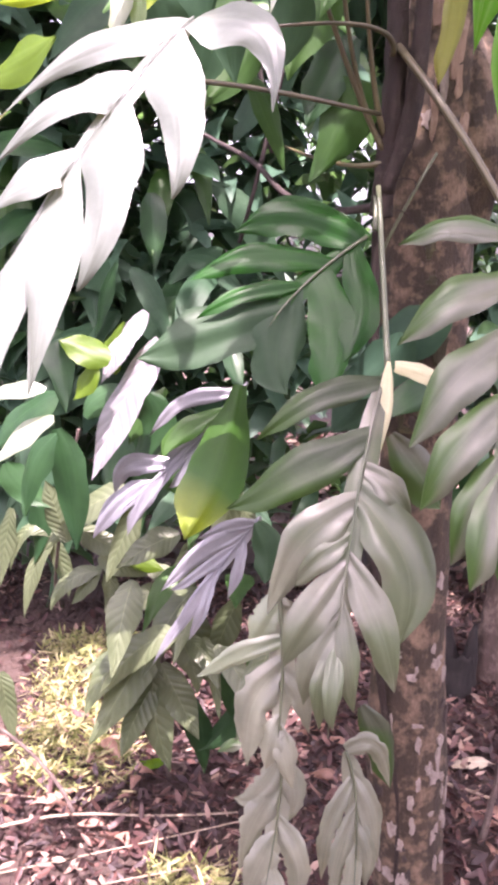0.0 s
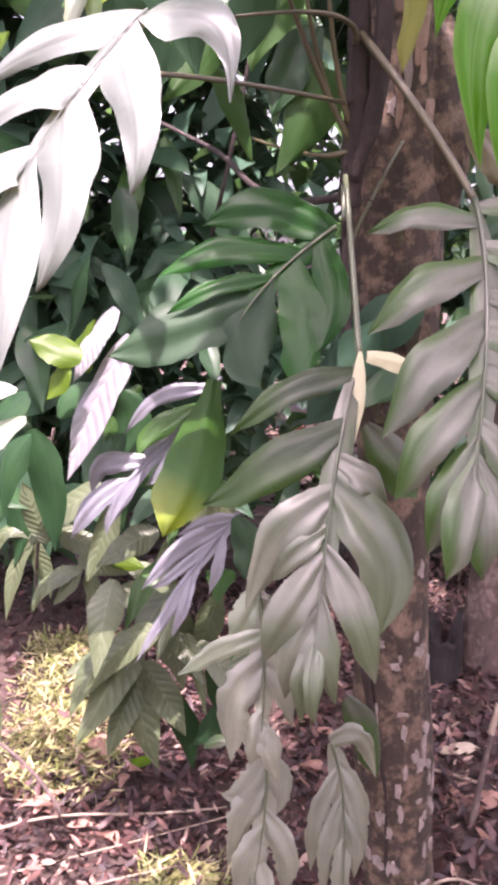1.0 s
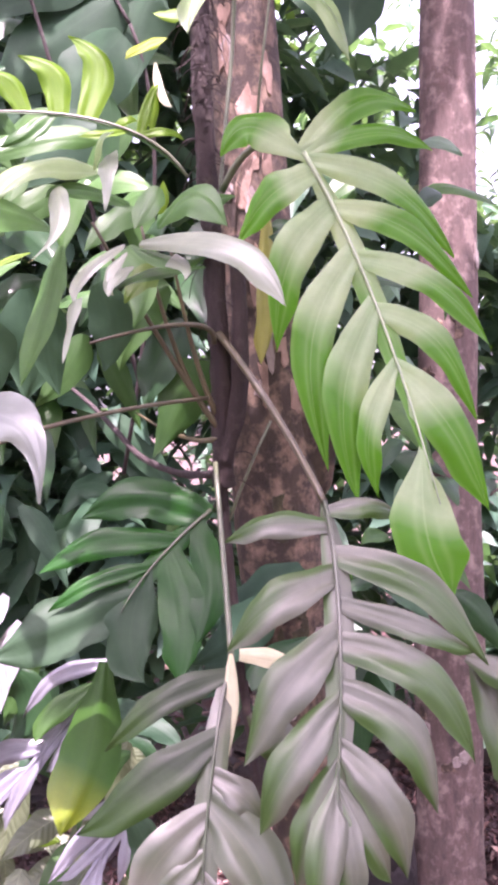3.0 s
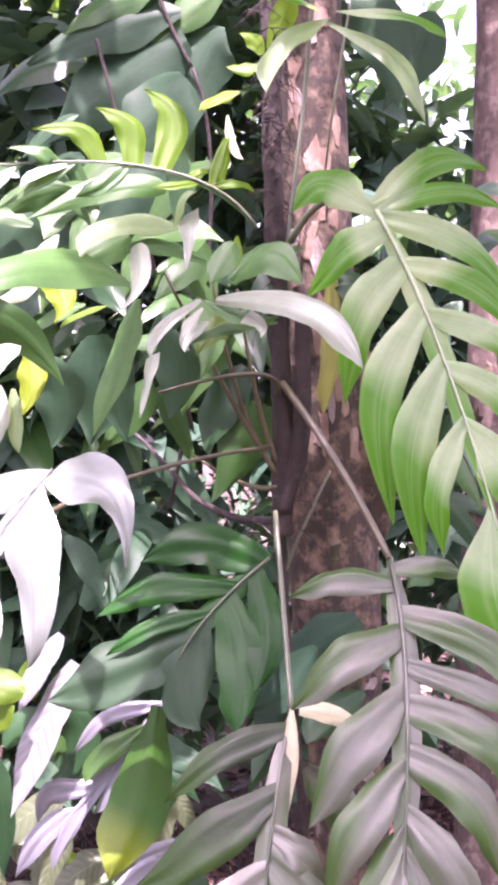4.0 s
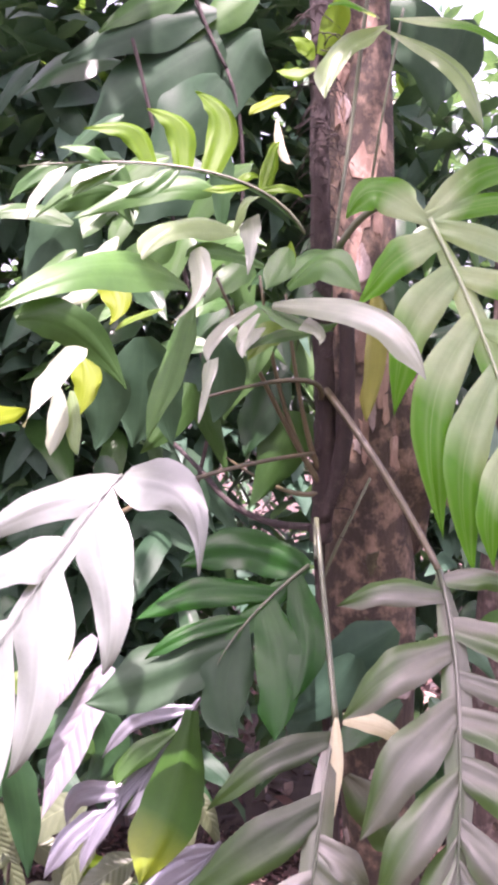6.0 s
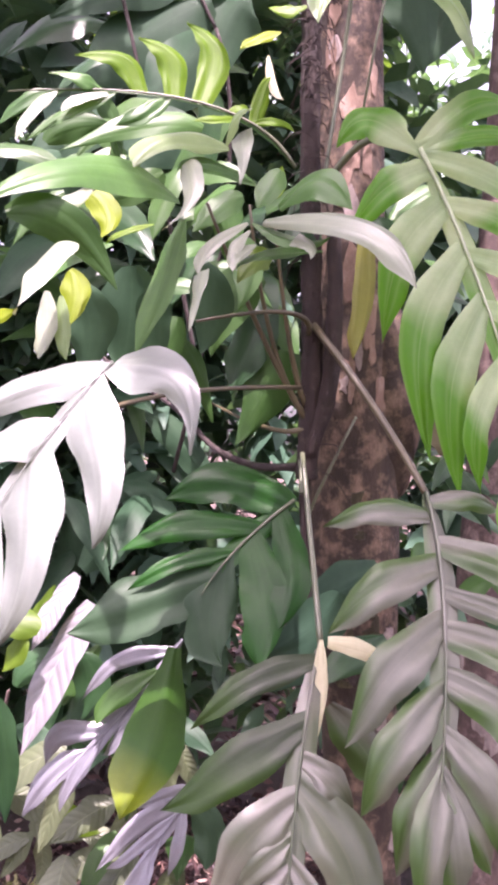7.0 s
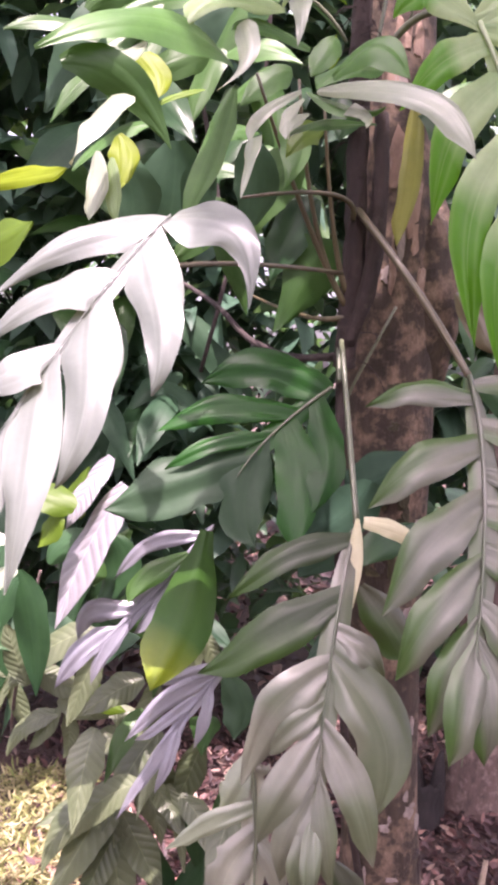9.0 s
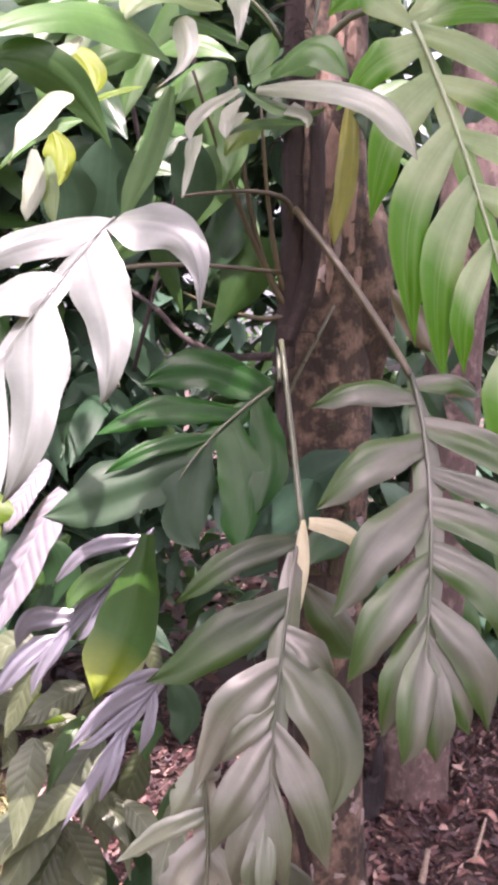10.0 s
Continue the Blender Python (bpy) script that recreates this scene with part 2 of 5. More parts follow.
def part(name, mesh, material, parent=None, label=""):
    ob = new(name, mesh)
    if material:
        mesh.materials.append(material)
    if parent:
        ob.parent = parent
        if parent.type == "EMPTY":
            ob.matrix_parent_inverse = Matrix.Translation(-parent.location)
    return tagged(ob, label=label) if label else ob


def bez(a, b, c, s):
    """Point and direction of the bend a-b-c (it passes b half way)."""
    q = b * 2 - (a + c) * 0.5
    return a * (1 - s) ** 2 + q * (2 * s * (1 - s)) + c * s * s, ((q - a) * (1 - s) + (c - q) * s).normalized()


def bez3(a, b, c, s):
    """Point and direction of a bend that runs straight from a past b and then hooks over to c."""
    h1, h2 = a + (b - a) * 0.8, b + (b - a) * 0.42
    p = a * (1 - s) ** 3 + h1 * (3 * s * (1 - s) ** 2) + h2 * (3 * s * s * (1 - s)) + c * s ** 3
    d = (h1 - a) * (1 - s) ** 2 + (h2 - h1) * (2 * s * (1 - s)) + (c - h2) * s * s
    return p, d.normalized()


def tube(points, radii, sides=8, wobble=0.0, seed=0):
    """A tapered round stalk along a run of points; verts, faces, uvs."""
    rng = random.Random(seed)
    pts = [Vector(p) for p in points]
    verts, faces, uvs = [], [], []
    up = Vector((0.31, 0.2, 0.93))
    for i, p in enumerate(pts):
        d = (pts[min(i + 1, len(pts) - 1)] - pts[max(i - 1, 0)]).normalized()
        x = d.cross(up)
        x = x.normalized() if x.length > 1e-4 else Vector((1, 0, 0))
        y = d.cross(x)
        for k in range(sides):
            a = 2 * math.pi * k / sides
            r = radii[i] * (1 + wobble * (rng.random() - 0.5))
            verts.append(p + x * (r * math.cos(a)) + y * (r * math.sin(a)))
            uvs.append((i / max(1, len(pts) - 1), 0.5))
    n = len(pts)
    for i in range(n - 1):
        for k in range(sides):
            a, b = i * sides + k, i * sides + (k + 1) % sides
            faces.append((a, b, b + sides, a + sides))
    faces.append(tuple(range(sides))[::-1])
    faces.append(tuple((n - 1) * sides + k for k in range(sides)))
    return verts, faces, uvs


def stalk(name, a, b, c, r0, r1, material, parent, label="", steps=12, sides=8):
    a, b, c = Vector(a), Vector(b), Vector(c)
    pts = [bez(a, b, c, i / steps)[0] for i in range(steps + 1)]
    rad = [r0 + (r1 - r0) * i / steps for i in range(steps + 1)]
    return part(name, mesh_of(name, *tube(pts, rad, sides)), material, parent, label)


def smooth_run(points, steps=6):
    """A smooth run through the points given."""
    pts = [Vector(p) for p in points]
    res = []
    for i in range(len(pts) - 1):
        p0, p1, p2, p3 = pts[max(i - 1, 0)], pts[i], pts[i + 1], pts[min(i + 2, len(pts) - 1)]
        for k in range(steps):
            t = k / steps
            res.append(0.5 * (2 * p1 + (p2 - p0) * t + (2 * p0 - 5 * p1 + 4 * p2 - p3) * t * t + (3 * p1 - p0 - 3 * p2 + p3) * t ** 3))
    return res + [pts[-1]]


def taper(r0, r1, n):
    return [r0 + (r1 - r0) * i / (n - 1) for i in range(n)]


def blade_profile(s, kind):
    if kind == "lobe":      # narrow foot, broad strap, then a slanting point
        return 0.74 + 0.26 * math.sin(math.pi * min(1, s / 0.9)) - 0.12 * math.exp(-s * 12)
    if kind == "strap":     # a free lobe, narrow at its foot
        return 0.25 + 0.75 * math.sin(math.pi * 0.5 * min(1, s / 0.42))
    if kind == "hook":      # broad at the foot, then a long curved point
        return (1.12 - 0.30 * s) * max(0.0, 1 - s ** 1.7) * (0.5 + 0.5 * math.sin(math.pi * 0.5 * min(1, s / 0.22)))
    if kind == "hood":      # broad at the foot, drawn out evenly into a point
        return max(0.0, 1 - s) ** 0.85 * (1 + 0.5 * s)
    if kind == "paddle":    # a free lobe, smooth and broad
        return 0.55 + 0.45 * math.sin(math.pi * 0.5 * min(1, s / 0.5))
    if kind == "drop":      # narrow foot, broadest past the middle
        return 0.22 + 0.78 * math.sin(math.pi * 0.5 * min(1, s / 0.6)) ** 1.4
    if kind == "heart":
        return max(0.0, math.sin(math.pi * (0.16 + 0.84 * s) ** 0.8)) * (1.05 - 0.2 * s)
    return max(0.02, math.sin(math.pi * min(1, 0.05 + 0.95 * s) ** 0.85)) ** 0.9     # plain lance


def edge_taper(s, start, power):
    return 1.0 if s < start else max(0.0, 1 - ((s - start) / (1 - start)) ** power)


def blade(a, b, c, normal, width, kind="lobe", fold=0.2, wave=0.05, n=18, m=14, seed=0, low=0, twist=0.0, foot=None, pleat=-0.048, torn=0.0):
    """One curved leaf blade along the bend a-b-c; low: the side (+1 or -1) to which a lobe's point slants. Gives verts, faces, uvs."""
    rng = random.Random(seed)
    ph = rng.random() * 6.28
    twist += rng.gauss(0, 0.15) if kind == "lobe" else 0.0        # no two lobes hang at quite the same angle
    verts, faces, uvs = [], [], []
    for i in range(n + 1):
        s = (i / n) ** 0.85
        p, d = (bez if kind in ("lance", "heart") else bez3)(a, b, c, s)
        side = d.cross(normal)
        side = side.normalized() if side.length > 1e-4 else Vector((1, 0, 0))
        up = side.cross(d).normalized()
        if twist:
            q = Matrix.Rotation(twist * s, 3, d)
            side, up = q @ side, q @ up
        grip = 1.0
        if foot is not None and s < 0.24:       # the foot of the lobe is grown along the midrib
            grip = s / 0.24
            grip = grip * grip * (3 - 2 * grip)
            along = foot if foot.dot(side) > 0 else -foot
            side = along.lerp(side, grip)
        w = width * 0.5 * blade_profile(s, kind) * (1 + 0.04 * math.sin(s * 14 + ph))
        for k in range(m + 1):
            v = 2 * k / m - 1
            half = w
            if kind in ("lobe", "strap", "drop", "paddle"):
                half *= edge_taper(s, 0.82, 1.3) if v * low > 0 else edge_taper(s, 0.55, 1.5)
            rise = -fold * half * 1.6 * abs(v) ** 1.15 * grip
            rise += wave * width * math.sin(s * 9 + ph + v * 2.0) * abs(v) * grip
            if kind in ("lobe", "strap"):
                rise += pleat * width * math.cos(v * 5.2 + ph * 0.3 + 0.5 * math.sin(s * 5 + ph)) * min(1, 0.3 + 3 * s) * (1 - s) ** 0.6
            ragged = 1 + (0.11 * noise.noise((s * 7 + ph, v * 1.5, ph * 3)) + torn * min(0.0, noise.noise((s * 19 + ph * 5, 3.0 * (v > 0), ph)))) * abs(v)
            verts.append(p + side * (half * v * ragged) + up * rise)
            uvs.append((s, v))
    for i in range(n):
        for k in range(m):
            q = i * (m + 1) + k
            faces.append((q, q + 1, q + m + 2, q + m + 1))
    return verts, faces, uvs


def gather(pieces):
    verts, faces, uvs = [], [], []
    for v, f, u in pieces:
        o = len(verts)
        verts += v
        uvs += u
        faces += [tuple(i + o for i in q) for q in f]
    return verts, faces, uvs


def cut_leaf(parent, base, mid, tip, face, lobes, material, rib, label="", ribmat=None, kind="lobe", web=0.05, fold=0.10, second=None, torn=0.0):
    """A feather-cut leaf. lobes: the place on the midrib, where the lobe arches, its tip, its width; the lobes are joined by a web along the midrib."""
    base, mid, tip, face = Vector(base), Vector(mid), Vector(tip), Vector(face)
    axis = (tip - base).normalized()
    beside = axis.cross(face).normalized()
    above = beside.cross(axis).normalized()
    pieces = []
    for n, (s, arch, end, width, *form) in enumerate(lobes):
        root, d = bez(base, mid, tip, s)
        arch, end = Vector(arch), Vector(end)
        run = end - root
        low = 1 if run.cross(above).dot(axis) > 0 else -1
        crease = fold * (0.7 + 0.6 * noise.cell((n * 1.7, width * 90, 0.5)))
        pieces.append(blade(root, arch, end, above, width, form[0] if form else kind, crease, seed=n * 7 + int(width * 1000), low=low, foot=d, torn=torn))
    pieces.append(blade(base, mid, bez(base, mid, tip, 0.97)[0], above, web, "lance", 0.12))
    mesh = mesh_of("leaf", *gather(pieces))
    leaf = part("leaf", mesh, material, parent, label)
    if second:                                  # the first few lobes are of another tone
        mesh.materials.append(second[0])
        count = sum(len(f) for v, f, u in pieces[:second[1]])
        mesh.polygons.foreach_set("material_index", [1] * count + [0] * (len(mesh.polygons) - count))
    pts = [bez(base, mid, tip, i / 14)[0] + above * 0.004 for i in range(15)]
    part("midrib", mesh_of("midrib", *tube(pts, [rib * (1 - 0.75 * i / 14) for i in range(15)], 7)), ribmat or PETIOLE, leaf, "pale raised midrib")
    return leaf


def single(parent, a, b, c, face, width, material, kind="lance", label="", fold=0.12, wave=0.05, twist=0.0, name="leaf", n=16):
    a, b, c, face = Vector(a), Vector(b), Vector(c), Vector(face)
    kind = "strap" if kind == "lobe" else kind
    return part(name, mesh_of(name, *blade(a, b, c, face, width, kind, fold, wave, n, 10, int(abs(a.x * 977 + c.z * 331)), 1, twist)), material, parent, label)


def plant(name, place, label, category, group=""):
    ob = new(name)
    ob.location = place
    return tagged(ob, label=label, category=category, group=group)


# ---- the large structure ----
def ground_height(x, y):
    r = math.hypot(x - 0.4, y - 2.0)
    h = 0.05 * noise.noise((x * 0.9, y * 0.9, 3.1)) + 0.02 * noise.noise((x * 3.3, y * 3.3, 7.7))
    return h * min(1.0, 0.4 + r) + 0.012 * max(0.0, r - 6) 


def build_ground():
    bm = bmesh.new()
    rings, seg = 60, 96
    prev = None
    c = bm.verts.new((0.4, 2.0, ground_height(0.4, 2.0)))
    for i in range(1, rings + 1):
        r = 0.06 * i + 0.00035 * i ** 3.35
        row = []
        for k in range(seg):
            a = 2 * math.pi * k / seg
            x, y = 0.4 + r * math.cos(a), 2.0 + r * math.sin(a)
            row.append(bm.verts.new((x, y, ground_height(x, y))))
        for k in range(seg):
            if prev is None:
                bm.faces.new((c, row[k], row[(k + 1) % seg]))
            else:
                bm.faces.new((prev[k], row[k], row[(k + 1) % seg], prev[(k + 1) % seg]))
        prev = row
    me = bpy.data.meshes.new("ground")
    bm.to_mesh(me)
    bm.free()
    for p in me.polygons:
        p.use_smooth = True
    return tagged(part("ground", me, SOIL), "reddish brown forest soil with a trodden path", "ground", kind="structure")


ground = build_ground()


def trunk_mesh(name, a, b, c, r0, r1, seed, steps=60, sides=28, flare=0.5, knee=0.0):
    a, b, c = Vector(a), Vector(b), Vector(c)
    verts, faces = [], []
    for i in range(steps + 1):
        s = i / steps
        p, d = bez(a, b, c, s)
        r = r0 + (r1 - r0) * s + r0 * flare * math.exp(-s * 14) + 0.15 * r0 * math.exp(-((s - 0.25) / 0.06) ** 2) + knee * r0 * math.exp(-((s - 0.485) / 0.05) ** 2)
        for k in range(sides):
            ang = 2 * math.pi * k / sides
            v = Vector((math.cos(ang), math.sin(ang), 0))
            q = p + v * r
            f = 1 + 0.10 * noise.noise((q.x * 6 + seed, q.y * 6, q.z * 2.2)) + 0.04 * noise.noise((q.x * 22 + seed, q.y * 22, q.z * 9))
            f += 0.06 * math.exp(-s * 12) * math.sin(ang * 5 + seed)
            verts.append(p + v * (r * f))
    for i in range(steps):
        for k in range(sides):
            q, q2 = i * sides + k, i * sides + (k + 1) % sides
            faces.append((q, q2, q2 + sides, q + sides))
    return mesh_of(name, verts, faces, [(0, 0)] * len(verts))


TRUNK = [Vector((0.475, 2.08, -0.12)), Vector((0.395, 2.03, 1.75)), Vector((0.40, 1.98, 6.5))]
tree = plant("tree", (0.47, 2.08, 0.0), "slender tree with patchy reddish bark carrying a climbing plant", "tree")
part("trunk", trunk_mesh("trunk", *TRUNK, 0.088, 0.080, 1.0, knee=0.22), BARK, tree, "reddish brown trunk, dark and mottled near the ground")
tree2 = plant("tree", (1.03, 3.45, 0.0), "pale barked tree standing behind the climbing plant", "tree")
TRUNK2 = [Vector((1.07, 3.45, -0.12)), Vector((1.265, 3.45, 2.6)), Vector((1.55, 3.45, 7.0))]
part("trunk", trunk_mesh("trunk", *TRUNK2, 0.125, 0.10, 5.0, flare=0.4), BARK_PALE, tree2, "pale brown leaning trunk")


def bark_plate(parent, run, s, angle, size, tall, seed, material, name="bark_plate", girth=0.088, shift=1.0, knee=0.22):
    """A thin ragged flake of bark or lichen that follows the trunk's round."""
    rng = random.Random(seed)
    p, d = bez(*run, s)
    r = girth * (1 - 0.1 * s + 0.5 * math.exp(-s * 14) + 0.15 * math.exp(-((s - 0.25) / 0.06) ** 2) + knee * math.exp(-((s - 0.485) / 0.05) ** 2))
    verts, faces = [], []
    n = 12
    for ring, up in ((1.0, -0.004), (0.86, 0.0035)):
        for k in range(n):
            a = 2 * math.pi * k / n
            q = ring * (0.7 + 0.6 * noise.noise((math.cos(a) * 1.7 + seed, math.sin(a) * 1.7, seed * 0.37)) + 0.15 * rng.random())
            w, h = size * q * math.cos(a), tall * q * math.sin(a)
            ang = angle + w / r
            v = Vector((math.cos(ang), math.sin(ang), 0))
            c = p + v * r
            f = 1 + 0.10 * noise.noise((c.x * 6 + shift, c.y * 6, c.z * 2.2))
            verts.append(p + v * (r * f + up) + Vector((0, 0, h)))
    for k in range(n):
        faces.append((k, (k + 1) % n, n + (k + 1) % n, n + k))
    faces.append(tuple(range(n, 2 * n)))
    return part(name, mesh_of(name, verts, faces, [(0, 0)] * len(verts), smooth=False), material, parent)


plate_rng = random.Random(77)
for n in range(80):
    zone = plate_rng.random()
    s = plate_rng.uniform(0.07, 0.32) if zone < 0.82 else plate_rng.uniform(0.24, 0.45)
    bark_plate(tree, TRUNK, s, radians(plate_rng.uniform(195, 345)), plate_rng.uniform(0.006, 0.024), plate_rng.uniform(0.008, 0.034), n, LICHEN if plate_rng.random() < 0.75 else BARK_DARK, "bark_plate")
for n in range(14):
    bark_plate(tree2, TRUNK2, plate_rng.uniform(0.05, 0.5), radians(plate_rng.uniform(200, 330)), plate_rng.uniform(0.02, 0.045), plate_rng.uniform(0.03, 0.09), 120 + n, LICHEN if n % 2 else BARK, "bark_plate", 0.123, 5.0, knee=0.0)
# pale peeled bark; the scar at 234 degrees stands in for a highlight
for s, turn, wide, tall, seed in ((0.632, 234, 0.018, 0.085, 90), (0.616, 270, 0.036, 0.062, 91), (0.592, 250, 0.030, 0.070, 92), (0.565, 262, 0.034, 0.090, 93), (0.655, 285, 0.024, 0.05, 94), (0.548, 285, 0.018, 0.06, 95), (0.60, 292, 0.016, 0.06, 96)):
    bark_plate(tree, TRUNK, s, radians(turn), wide, tall, seed, SCAR, "sunlit_scar")
# more peeled flakes, added pale to brighten the sunlit upper trunk
for n in range(16):
    bark_plate(tree, TRUNK, plate_rng.uniform(0.525, 0.68), radians(plate_rng.uniform(222, 312)), plate_rng.uniform(0.010, 0.026), plate_rng.uniform(0.03, 0.09), 200 + n, SCAR if n % 3 else LICHEN, "sunlit_scar")


def leaf_scatter(name, boxes, count, size, material, parent, seed, flat=0.4, length=2.4, thin=()):
    """Many small bent leaves inside a few ellipsoids (centre, radii); one mesh."""
    rng = random.Random(seed)
    verts, faces, uvs = [], [], []
    total = sum(r[0] * r[1] * r[2] for c, r in boxes)
    for c, r in boxes:
        for _ in range(int(count * r[0] * r[1] * r[2] / total)):
            while True:
                v = Vector((rng.uniform(-1, 1), rng.uniform(-1, 1), rng.uniform(-1, 1)))
                if 0.15 < v.length < 1:
                    break
            p = Vector((c[0] + v.x * r[0], c[1] + v.y * r[1], c[2] + v.z * r[2]))
            if noise.noise(p * (1.1 / max(0.12, size * 3))) < -0.12:
                continue
            if any(math.hypot(p.x - x, p.z - z) < r for x, z, r in thin):
                continue
            a = rng.uniform(0, 6.283)
            d = Vector((math.cos(a), math.sin(a), rng.uniform(-1.1, 0.35))).normalized()
            nrm = Vector((rng.gauss(0, flat), rng.gauss(0, flat), 1)).normalized()
            L = size * length * rng.uniform(0.6, 1.3)
            W = L * rng.uniform(0.26, 0.42)
            side = d.cross(nrm).normalized()
            up = side.cross(d)
            o = len(verts)
            verts += [p, p + d * L * 0.33 + side * W * 0.5 + up * W * 0.18, p + d * L * 0.36 + up * W * 0.05, p + d * L * 0.33 - side * W * 0.5 + up * W * 0.18,
                      p + d * L * 0.72 + side * W * 0.36 - up * L * 0.02, p + d * L * 0.74 - up * L * 0.08, p + d * L * 0.72 - side * W * 0.36 - up * L * 0.02, p + d * L * 0.96 - up * L * 0.2]
            uvs += [(0, 0), (0.33, 1), (0.36, 0), (0.33, -1), (0.72, 1), (0.74, 0), (0.72, -1), (1, 0)]
            faces += [(o, o + 1, o + 2), (o, o + 2, o + 3), (o + 1, o + 4, o + 5, o + 2), (o + 2, o + 5, o + 6, o + 3), (o + 4, o + 7, o + 5), (o + 5, o + 7, o + 6)]
    return part(name, mesh_of(name, verts, faces, uvs), material, parent)


# the thicket behind
thicket = tagged(leaf_scatter("thicket", [((-1.3, 4.4, 1.2), (1.3, 0.7, 1.0)), ((-0.2, 4.6, 1.2), (1.2, 0.6, 1.0)), ((-1.6, 4.6, 2.9), (1.5, 0.8, 1.2)), ((0.2, 5.0, 3.2), (1.5, 0.7, 1.2)), ((1.9, 5.2, 1.3), (1.3, 0.7, 1.2)), ((2.3, 5.0, 2.6), (0.9, 0.35, 0.65))],
                            9500, 0.10, FAR, None, 3, thin=[(0.18, 1.80, 0.17), (-0.54, 3.93, 0.16)]), "dense dark green forest undergrowth with gaps of light", "undergrowth", kind="stuff")
far_wood = tagged(leaf_scatter("far_forest", [((-4.5, 9, 2.5), (3.0, 1.2, 2.8)), ((0, 10, 3.0), (3.0, 1.2, 3.2)), ((4.5, 9.5, 1.2), (3.0, 1.2, 1.6)), ((2.6, 9.5, 4.6), (2.2, 1.0, 2.4)), ((-7, 4, 2.5), (1.2, 4, 2.8)), ((7, 4, 2.2), (1.2, 4, 2.4)), ((0.2, 6.8, 1.1), (1.4, 0.5, 1.2))],
                             15500, 0.13, FAR, None, 8), "distant forest foliage", "forest", kind="stuff")


for n in range(18):
    bark_plate(tree, TRUNK, plate_rng.uniform(0.425, 0.525), radians(plate_rng.uniform(225, 305)), plate_rng.uniform(0.010, 0.030), plate_rng.uniform(0.015, 0.060), 300 + n, MOSSY, "moss_patch")


def bark_swelling(parent, centre, size, seed):
    """A rough burr grown out of the trunk's side."""
    verts, faces = [], []
    rows, sides = 18, 20
    for i in range(rows + 1):
        a = math.pi * i / rows
        for k in range(sides):
            b = 2 * math.pi * k / sides
            v = Vector((math.sin(a) * math.cos(b), math.sin(a) * math.sin(b), math.cos(a)))
            f = 1 + 0.16 * noise.noise(v * 2.2 + Vector((seed, 0, 0))) + 0.07 * noise.noise(v * 6.5 + Vector((seed, 2, 0)))
            verts.append(Vector(centre) + Vector((v.x * size[0], v.y * size[1], v.z * size[2])) * f)
    for i in range(rows):
        for k in range(sides):
            q, q2 = i * sides + k, i * sides + (k + 1) % sides
            faces.append((q, q + sides, q2 + sides, q2))
    return part("burr", mesh_of("burr", verts, faces, [(0, 0)] * len(verts)), BARK, parent, "rough dark burr on the trunk")


bark_swelling(tree, (0.468, 2.02, 1.93), (0.082, 0.070, 0.24), 4.0)

# ---- the climbing plant on the trunk ----
vine = plant('climbing_vine', (0.33, 1.92, 0.0), 'large climbing aroid with feather-cut leaves clinging to the tree trunk', 'climbing plant')
# the first two lobes take a darker skin in place of shade
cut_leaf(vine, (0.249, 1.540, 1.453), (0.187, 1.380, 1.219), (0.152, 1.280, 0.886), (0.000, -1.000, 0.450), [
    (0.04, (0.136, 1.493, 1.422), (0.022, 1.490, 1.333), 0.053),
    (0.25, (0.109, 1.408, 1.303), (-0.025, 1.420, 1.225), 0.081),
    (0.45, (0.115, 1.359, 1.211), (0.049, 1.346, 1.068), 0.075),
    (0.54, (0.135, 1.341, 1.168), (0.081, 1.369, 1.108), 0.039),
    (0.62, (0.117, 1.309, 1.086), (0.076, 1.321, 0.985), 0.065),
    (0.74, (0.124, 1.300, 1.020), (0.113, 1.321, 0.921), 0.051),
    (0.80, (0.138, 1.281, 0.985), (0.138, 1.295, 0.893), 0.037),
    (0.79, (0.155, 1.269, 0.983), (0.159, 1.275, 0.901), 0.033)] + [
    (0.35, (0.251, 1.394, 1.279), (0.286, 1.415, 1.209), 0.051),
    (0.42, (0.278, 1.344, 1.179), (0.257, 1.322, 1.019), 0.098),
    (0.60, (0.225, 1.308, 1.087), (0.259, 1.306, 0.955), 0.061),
    (0.70, (0.178, 1.295, 1.023), (0.195, 1.305, 0.917), 0.037)], ASHEN, 0.0040, 'grey-green drooping leaf cut into narrow lobes', ribmat=ASHEN, second=(SHADED_LOBE, 2))
stalk('petiole', (0.252, 1.815, 1.806), (0.252, 1.665, 1.624), (0.252, 1.540, 1.465), 0.0052, 0.0058, PETIOLE, vine, 'long ribbed green leaf stalk')
single(vine, (0.520, 1.930, 1.925), (0.570, 1.920, 1.870), (0.605, 1.910, 1.790), (0.000, -1.000, 0.300), 0.070, PETIOLE_BROWN, 'lobe', 'withered brown sheath on the trunk', name='sheath')
single(vine, (0.251, 1.520, 1.476), (0.247, 1.500, 1.409), (0.232, 1.460, 1.310), (0.000, -1.000, 0.450), 0.026, SHEATH, 'lobe', 'dry pale yellow leaf sheath', name='sheath')
single(vine, (0.267, 1.550, 1.466), (0.320, 1.560, 1.455), (0.382, 1.580, 1.419), (0.000, -1.000, 0.450), 0.036, SHEATH, 'paddle', 'dry pale yellow leaf sheath', name='sheath')
